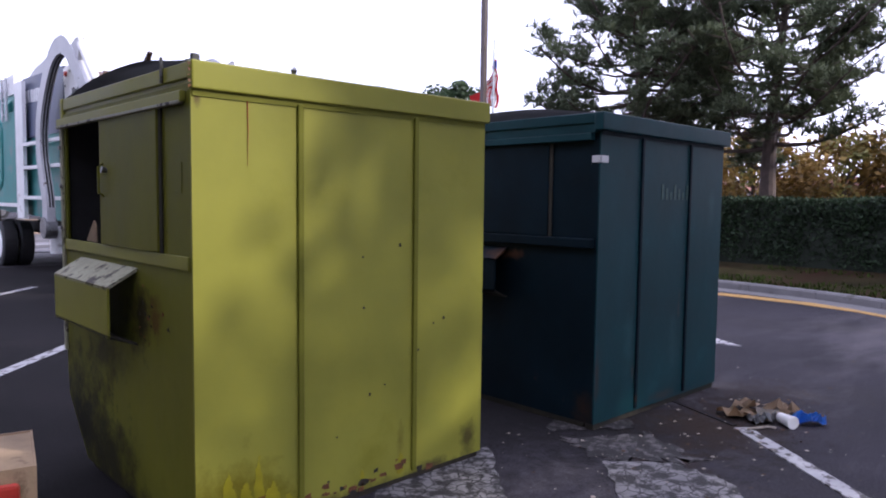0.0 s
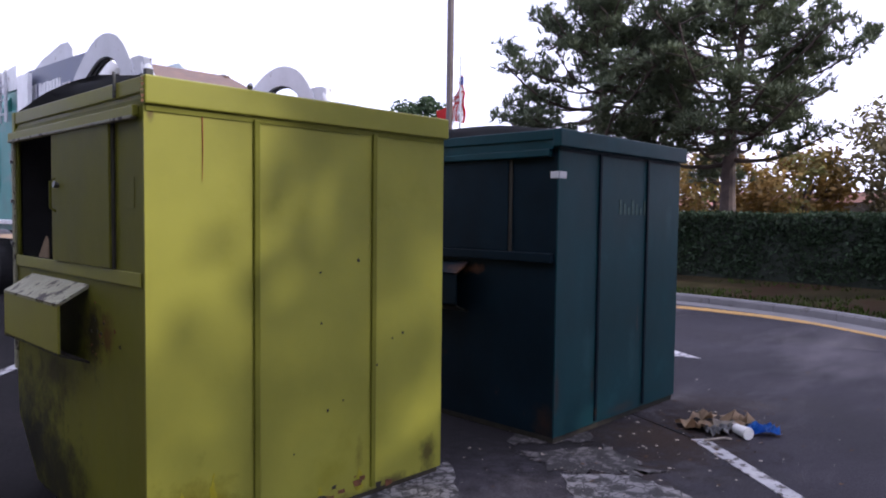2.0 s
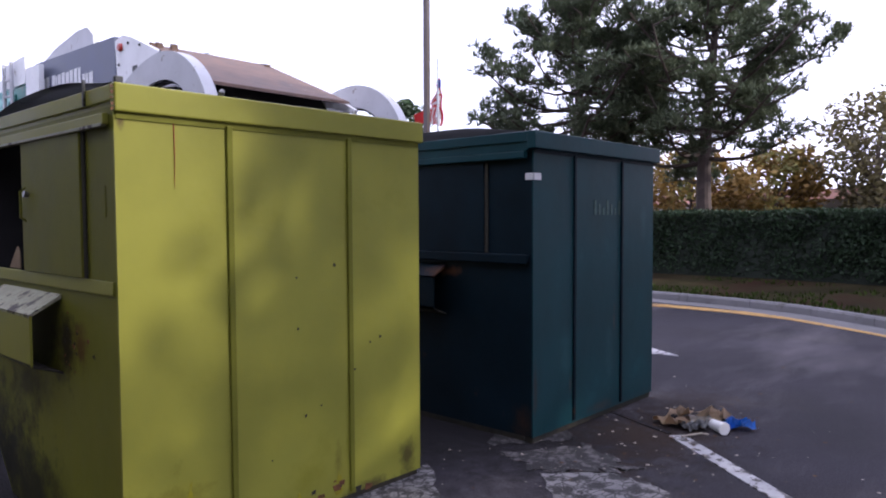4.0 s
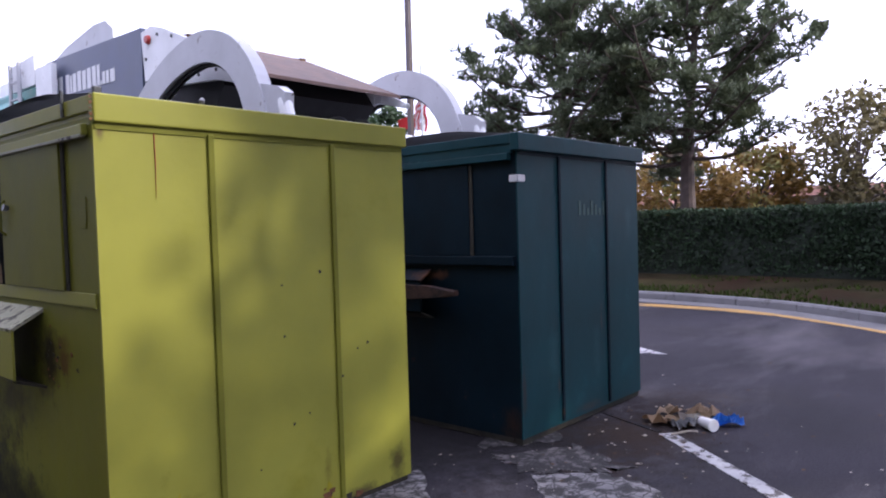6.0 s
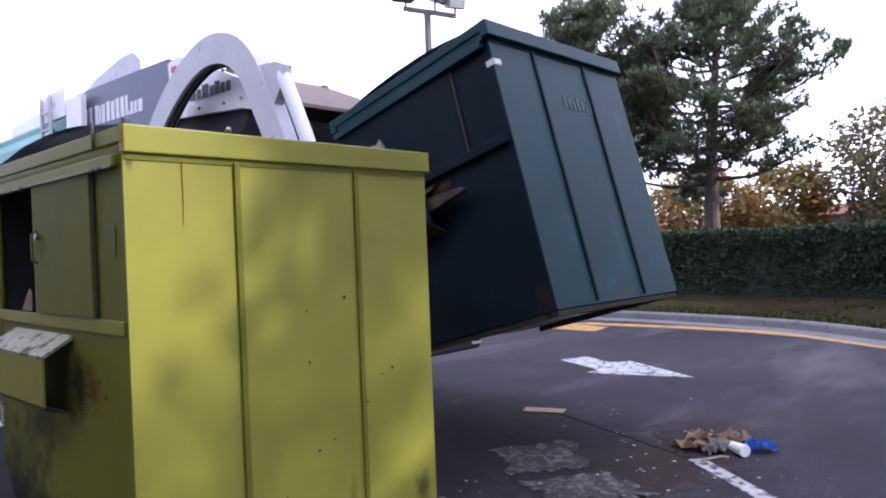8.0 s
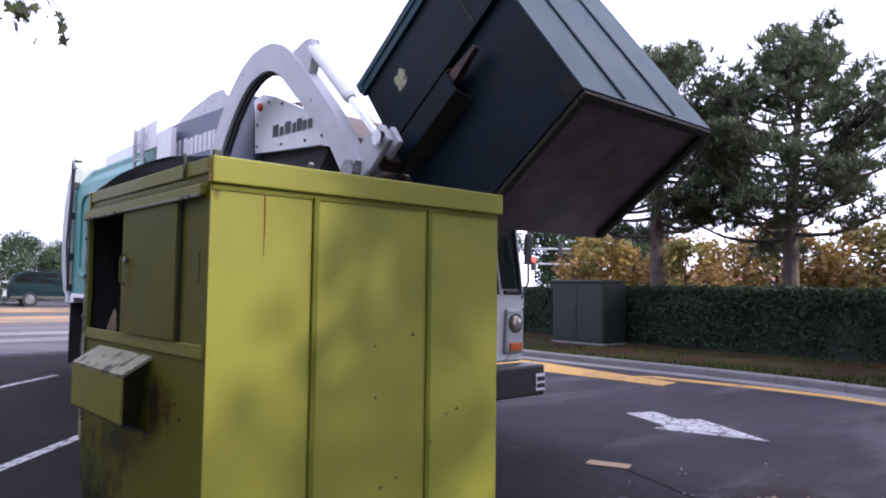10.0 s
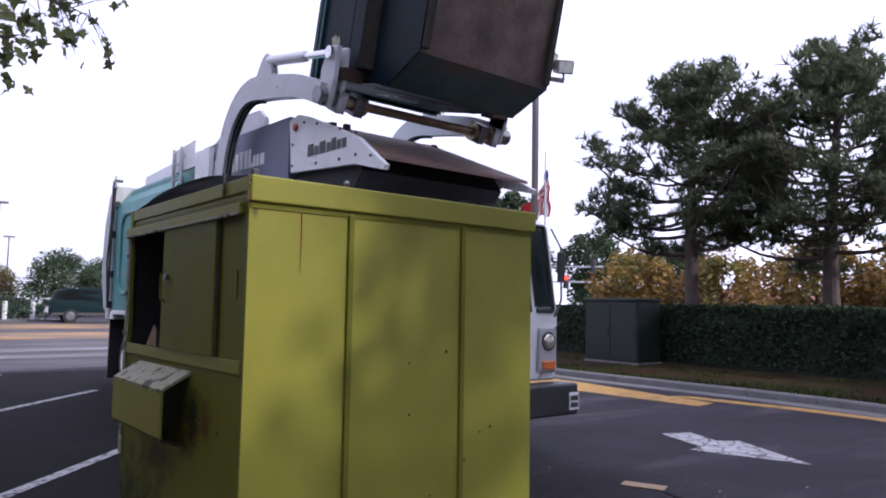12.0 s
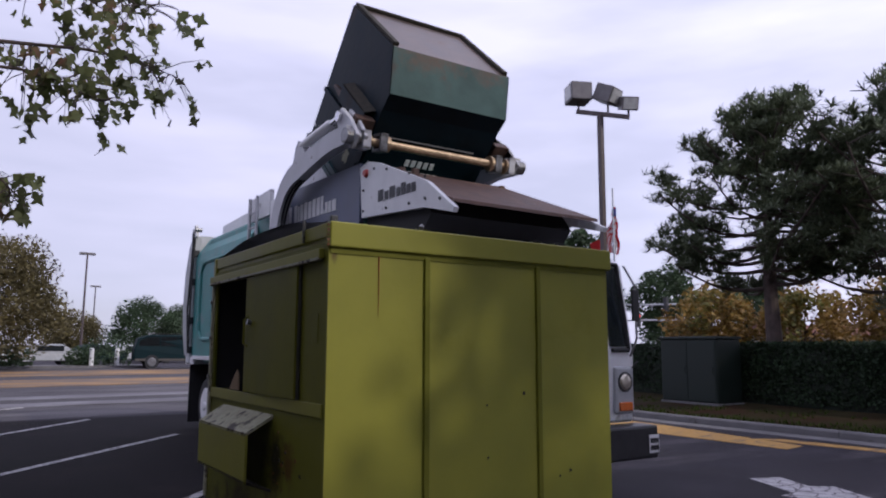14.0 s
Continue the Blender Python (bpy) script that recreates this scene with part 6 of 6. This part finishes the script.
# ---- litter ----
def build_litter():
    rnd = random.Random(14)

    def crumpled(name, x, y, z, w, d, mat, label, seed, fold=0.05, yaw=0, n=5):
        r2 = random.Random(seed)
        bm = B()
        g = [[bm.verts.new((w * (i / n - 0.5) + r2.uniform(-1, 1) * w * 0.05, d * (j / n - 0.5) + r2.uniform(-1, 1) * d * 0.05, abs(r2.gauss(0, fold)) + fold * 0.9 * math.sin(i * 1.9 + seed) ** 2)) for i in range(n + 1)] for j in range(n + 1)]
        for j in range(n):
            for i in range(n):
                bm.faces.new((g[j][i], g[j][i + 1], g[j + 1][i + 1], g[j + 1][i]))
        bmesh.ops.solidify(bm, geom=bm.faces[:], thickness=0.004)
        ob = solid(name, bm, mat, label, "litter", "litter heap")
        ob.location, ob.rotation_euler = (x, y, z), (0, 0, radians(yaw))

    crumpled("torn_cardboard", 4.04, -0.84, 0.006, 0.30, 0.22, CARDBOARD, "torn brown cardboard on the asphalt", 1, 0.022, 20, 4)
    crumpled("torn_cardboard", 3.92, -0.72, 0.006, 0.24, 0.16, CARDBOARD, "crushed brown cardboard on the asphalt", 21, 0.03, 75, 4)
    crumpled("torn_cardboard", 4.16, -0.70, 0.02, 0.22, 0.16, CARDBOARD, "folded brown cardboard on the litter", 22, 0.03, 10, 3)
    crumpled("torn_cardboard", 4.22, -0.98, 0.006, 0.24, 0.20, CARDBOARD, "folded brown cardboard on the asphalt", 2, 0.035, 60, 3)
    crumpled("paper_bag", 4.12, -0.92, 0.01, 0.24, 0.2, STRAW, "crumpled pale paper bag on the asphalt", 3, 0.03, 120, 4)
    crumpled("torn_cardboard", 4.30, -0.90, 0.006, 0.2, 0.16, CARDBOARD, "torn brown cardboard on the asphalt", 9, 0.03, 140, 3)
    crumpled("crushed_tin", 3.95, -0.95, 0.006, 0.13, 0.1, STEEL, "crushed grey tin on the asphalt", 4, 0.03, 10)
    crumpled("crushed_tin", 3.86, -0.90, 0.006, 0.12, 0.09, STEEL, "crushed grey tin on the asphalt", 6, 0.03, 50)
    crumpled("blue_wrapper", 4.16, -1.18, 0.006, 0.22, 0.13, BLUE_PLASTIC, "shiny blue plastic wrapper on the asphalt", 5, 0.030, -50, 7)
    cup = thing("paper_cup", "white paper cup lying on the asphalt", "cup", (3.98, -1.08, 0.047))
    bm = B()
    tube(bm, [(-0.07, 0, 0), (0.07, 0, 0.0)], [0.046, 0.036], 20)
    part("cup_wall", bm, CUP, cup, smooth=False)
    bm = B()
    tube(bm, [(-0.078, 0, 0), (-0.068, 0, 0)], [0.047, 0.049], 20)
    part("cup_lid", bm, CUP, cup)
    cup.rotation_euler = (0, 0, radians(58))
    bm = B()
    tube(bm, [(3.66, -0.93, 0.012), (3.80, -1.02, 0.02), (3.84, -1.06, 0.012)], 0.008, 6)
    solid("straw", bm, STRAW, "bent pale drinking straw on the asphalt", "straw")
    paint = thing("cardboard_flap", "flat pale cardboard flap on the asphalt", "cardboard", (4.33, 0.93, 0.006))
    bm = B()
    box(bm, -0.20, 0.20, -0.085, 0.085, 0, 0.006, 0.0, pose(0, 0, 0, 0, 0, -68))
    part("flap", bm, CARDBOARD, paint)
    vs, fs = [], []
    for k in range(250):
        if k < 180:
            x, y = rnd.gauss(3.1, 0.9), rnd.gauss(-0.75, 0.45)
        else:
            x, y = rnd.uniform(0.4, 5.6), rnd.uniform(-2.6, 2.0)
        r, a = 0.003 + 0.017 * rnd.random() ** 3, rnd.random() * 6.28
        i = len(vs)
        z = 0.008
        for q in range(4):
            vs.append((x + r * math.cos(a + q * 1.57) * rnd.uniform(0.6, 1.3), y + r * math.sin(a + q * 1.57) * rnd.uniform(0.6, 1.3), z))
        vs.append((x, y, z + r * 0.4))
        fs += [(i, i + 1, i + 4), (i + 1, i + 2, i + 4), (i + 2, i + 3, i + 4), (i + 3, i, i + 4)]
    tagged(new("crumbs", soup("crumbs", vs, fs, STRAW)), "scattered pale crumbs and grit on the asphalt", "litter", kind="stuff")
    vs, fs = [], []
    for k in range(190):
        x, y = (rnd.gauss(4.15, 0.28), rnd.gauss(-0.9, 0.24)) if k < 110 else (rnd.gauss(3.7, 1.2), rnd.gauss(-0.9, 0.8))
        r, a = rnd.uniform(0.006, 0.020), rnd.random() * 6.28
        i = len(vs)
        for q in range(5):
            b = a + q * 1.257
            vs.append((x + r * math.cos(b) * rnd.uniform(0.6, 1.2), y + r * math.sin(b) * rnd.uniform(0.6, 1.2), 0.007 + 0.010 * rnd.random()))
        fs.append((i, i + 1, i + 2, i + 3, i + 4))
    tagged(new("dead_leaves", soup("dead_leaves", vs, fs, DEAD_LEAF)), "dry brown leaf scraps strewn on the asphalt", "leaves", kind="stuff")
    c = thing("open_carton", "brown carton with red plastic in it beside the dumpster", "box", (-0.92, 1.02, 0.0))
    for x0, x1, y0, y1 in ((-0.45, 0.42, -0.30, -0.29), (-0.45, 0.42, 0.29, 0.30), (-0.45, -0.44, -0.29, 0.29), (0.41, 0.42, -0.29, 0.29)):
        bm = B()
        box(bm, x0, x1, y0, y1, 0.0, 0.36)
        part("carton_wall", bm, CARDBOARD, c)
    bm = B()
    box(bm, -0.44, 0.41, -0.29, 0.29, 0.345, 0.352)
    part("top_flap", bm, CARDBOARD, c)
    bm = B()
    box(bm, -0.42, 0.35, -0.345, -0.302, 0.02, 0.30, 0.02)
    part("red_bag", bm, RED_BAG, c, "shiny red plastic")
    c.rotation_euler = (0, 0, radians(-12))


# ---- build the place ----
build_ground()
build_kerb()
build_marks()
build_yellow()
green = build_green()
truck, lifts = build_truck()
build_lamp_post()
build_flag()
build_cabinet()
build_suv()
build_signals()
build_far_building()
build_hedge("hedge", HEDGE_LINE, 1.80, 1.5, 52000, 2)
build_pine(17.80, 8.68, 8.3, 0.37, 2.95, 1, "tall pine with dark layered needles", (0.1, -0.1))
build_pine(18.56, 5.05, 8.0, 0.36, 3.05, 2, "broad tall pine with dark layered needles", (0.1, -0.3))
for x, y, h, r, mat, seed, label in (
        (29.5, 19.0, 4.6, 2.6, AUTUMN, 3, "small autumn tree with orange-brown leaves"), (33.0, 16.2, 4.6, 2.6, AUTUMN, 4, "small autumn tree with golden leaves"),
        (31.0, 10.6, 4.9, 2.8, AUTUMN, 5, "small autumn tree with golden leaves"), (31.5, 7.0, 4.7, 2.7, AUTUMN, 6, "small autumn tree with golden-green leaves"),
        (32.5, 3.4, 6.6, 3.2, RUSSET, 7, "russet thin-leaved autumn tree"), (34.0, -1.5, 6.4, 3.4, RUSSET, 8, "russet thin-leaved autumn tree"),
        (45.5, 34.3, 8.0, 3.4, GREEN_LEAF, 9, "rounded dense dark green tree"), (30.0, 29.3, 8.9, 3.0, GREEN_LEAF, 10, "rounded dense dark green tree"),
        (51.0, 30.0, 6.8, 3.2, GREEN_LEAF, 15, "rounded dense dark green tree"),
        (-0.4, 41.5, 7.2, 4.3, RUSSET, 11, "rounded tree turning brown"), (-4.6, 43.0, 6.6, 4.0, RUSSET, 12, "rounded tree turning brown"),
        (12.3, 66.0, 5.6, 3.6, GREEN_LEAF, 13, "low far green broadleaf tree"), (17.5, 72.0, 5.4, 4.2, GREEN_LEAF, 14, "low far green broadleaf tree"),
        (7.0, 74.0, 4.6, 3.4, RUSSET, 16, "low far brown broadleaf tree"), (22.5, 70.0, 5.2, 3.8, GREEN_LEAF, 18, "low far green broadleaf tree")):
    build_broadleaf(x, y, h, r, mat, seed, label, size=0.14 if y < 40 else 0.10, per=480 if mat is GREEN_LEAF and y < 40 else 170 if y < 40 else 900 if y < 45 else 600)
for x, y, s in ((6.1, 44.6, 1.3), (4.6, 45.2, 0.8), (1.0, 44.5, 0.9), (-1.5, 44.0, 1.1)):
    rnd = random.Random(int(x * 10) + 99)
    vs, fs = [], []
    leaf_cloud(vs, fs, Vector((0, 0, 0.75 * s)), 1.35 * s, 900, 0.10, rnd, 0.7)
    sh = tagged(new("shrub", soup("shrub", vs, fs, GREEN_LEAF)), "rounded dark shrub on the far island", "shrub", "far shrubs")
    sh.location = (x, y, ground_z(x, y) - 0.05)
for x in (5.0, 6.4):
    bm = B()
    tube(bm, [(0, 0, 0), (0, 0, 1.02), (0, 0, 1.08)], [0.13, 0.13, 0.07], 12)
    post = solid("bollard", bm, LETTER, "white painted bollard on the far island", "bollard", "far bollards")
    post.location = (x, 43.9, 0.45)
far_lamp(5.95, 56.4, 8.2)
far_lamp(10.75, 86.0, 8.0)
for x, y, yaw, mat, label in ((3.2, 52.0, 15, GALV, "pale parked car far off"), (6.6, 55.0, 10, SUV_PAINT, "dark parked car far off"), (9.6, 57.0, 12, GALV, "grey parked car far off"),
                              (0.0, 50.5, 15, LETTER, "white parked car far off"), (13.5, 58.0, 8, GALV, "grey parked car far off"), (-3.4, 50.0, 15, SUV_PAINT, "dark parked car far off")):
    far_car(x, y, yaw, mat, label)
bm = B()
flat(bm, [(-12, 43.2), (8.0, 43.6), (8.6, 44.6), (7.8, 46.8), (-12, 46.4)], 0.2, 0.50)
solid("far_island", bm, CONCRETE, "raised kerbed island of the far car park", "kerb", kind="structure")
build_maple()
build_shade_tree()
# Unseen tree behind the camera, added to cut sky light.
build_broadleaf(-2.6, -7.6, 9.0, 4.6, GREEN_LEAF, 41, "unseen broadleaf tree added to dim sky light", size=0.13, clumps=40, per=330)
# Unseen trees towards the sun, added to break up light on lane and verge.
build_broadleaf(12.2, -7.6, 9.0, 4.0, GREEN_LEAF, 44, "unseen broadleaf tree added to shade the lane", size=0.13, clumps=24, per=110)
build_broadleaf(16.4, -7.4, 9.6, 4.0, RUSSET, 45, "unseen brown tree added to shade the verge", size=0.13, clumps=36, per=240)
build_broadleaf(11.2, -9.6, 10.5, 3.6, GREEN_LEAF, 46, "unseen broadleaf tree added to shade the lane", size=0.13, clumps=24, per=140)
# Another unseen tree behind the camera, also there to cut sky light.
build_broadleaf(0.8, -12.5, 10.0, 5.0, GREEN_LEAF, 42, "unseen broadleaf tree added to dim sky light", size=0.13, clumps=40, per=330)
# Unseen trees to the west, added to darken the dumpsters' left sides.
for x, y, seed in ((-7.6, 2.6, 61), (-7.4, 9.6, 62), (-6.6, -8.6, 63)):
    build_broadleaf(x, y, 9.0, 4.0, GREEN_LEAF, seed, "unseen dense tree added to darken the dumpsters", size=0.15, clumps=44, per=300, base=0.14)
build_broadleaf(-9.0, -2.5, 9.0, 4.6, RUSSET, 43, "unseen brown tree added to dim sky light", size=0.13, clumps=40, per=330)
# Unseen high crowns, added to keep the sun off the parking bays.
for x, y, h, r, seed in ((8.4, -9.2, 13.4, 3.0, 51), (9.8, -10.8, 14.0, 3.6, 52)):
    build_broadleaf(x, y, h, r, GREEN_LEAF, seed, "unseen very tall tree added to shade the bays", size=0.15, clumps=40, per=300, base=0.80)
build_litter()


# ---- movement ----
def lift(theta, tip):
    """Where the fork hinge is for an arm angle, and the turn of forks and container."""
    a = radians(theta)
    return PIVOT[0] + REACH * math.cos(a), PIVOT[1] + REACH * math.sin(a), tip


LIFT = [(0.0, 149, 40), (0.5, 148, 40), (1.0, 152, 34), (1.5, 157, 24), (2.0, 165, 14), (2.5, 174, 6), (3.0, 181, 1), (3.5, 181, 0), (4.5, 180, 0), (5.3, 178.3, 0),
        (5.9, 178.1, 0.0), (6.2, 178.3, 1.2), (6.5, 178.6, 3.4), (7.0, 177.1, 6.2), (7.5, 173.6, 11.1), (8.0, 168.2, 15.0), (8.2, 166.2, 16.1), (9.0, 158.4, 25.0), (9.6, 152.4, 33.0),
        (10.3, 145.0, 41.5), (10.5, 142.2, 44.5), (11.0, 134.8, 51.8), (11.5, 126.3, 62.1), (12.0, 117.3, 77.0), (12.3, 111.5, 88.5), (12.5, 106.5, 97.0), (12.7, 102.0, 107.0),
        (13.0, 98.0, 125.8), (13.2, 97.6, 134.0), (13.5, 97.5, 138.5), (14.0, 97.5, 138.0)]
DRIVE = [(0.0, 6.28), (0.5, 5.2), (1.0, 4.07), (1.5, 3.6), (2.0, 3.15), (2.5, 2.75), (3.0, 2.32), (3.5, 1.83), (4.0, 1.25), (4.5, 0.62), (5.0, 0.17), (5.4, 0.0), (6.0, 0.0), (14.0, 0.0)]


def motions():
    walk(truck, [(t, pose(TB.x, TB.y + d, 0)) for t, d in DRIVE])
    for arm, barrel, rod, fork in lifts:
        x = arm.location.x
        rows, frows, brows, rrows = [], [], [], []
        for t, th, tip in LIFT:
            a = th - 180
            rows.append((t, pose(x, PIVOT[0] - TB.y, PIVOT[1], a)))
            rel = -tip - a
            frows.append((t, pose(0, -REACH, 0, rel)))
            c, s = math.cos(radians(rel)), math.sin(radians(rel))
            ly, lz = -REACH + LUG[0] * c - LUG[1] * s, LUG[0] * s + LUG[1] * c
            ang = math.degrees(math.atan2(lz - BRACKET[1], ly - BRACKET[0])) - 180
            brows.append((t, pose(0, BRACKET[0], BRACKET[1], ang)))
            rrows.append((t, pose(0, ly, lz, ang)))
        walk(arm, rows)
        walk(fork, frows)
        walk(barrel, brows)
        walk(rod, rrows)
    rows = []
    for t, th, tip in LIFT:
        if t < 5.9:
            continue
        y, z, tip = lift(th, tip)
        c, s = math.cos(radians(-tip)), math.sin(radians(-tip))
        rows.append((t, pose(GX + 0.045 * max(0.0, min(1.0, (7.2 - t) / 1.2)), y - (GP[0] * c - GP[1] * s), z - (GP[0] * s + GP[1] * c), -tip)))
    walk(green, [(0.0, rows[0][1])] + rows)


motions()
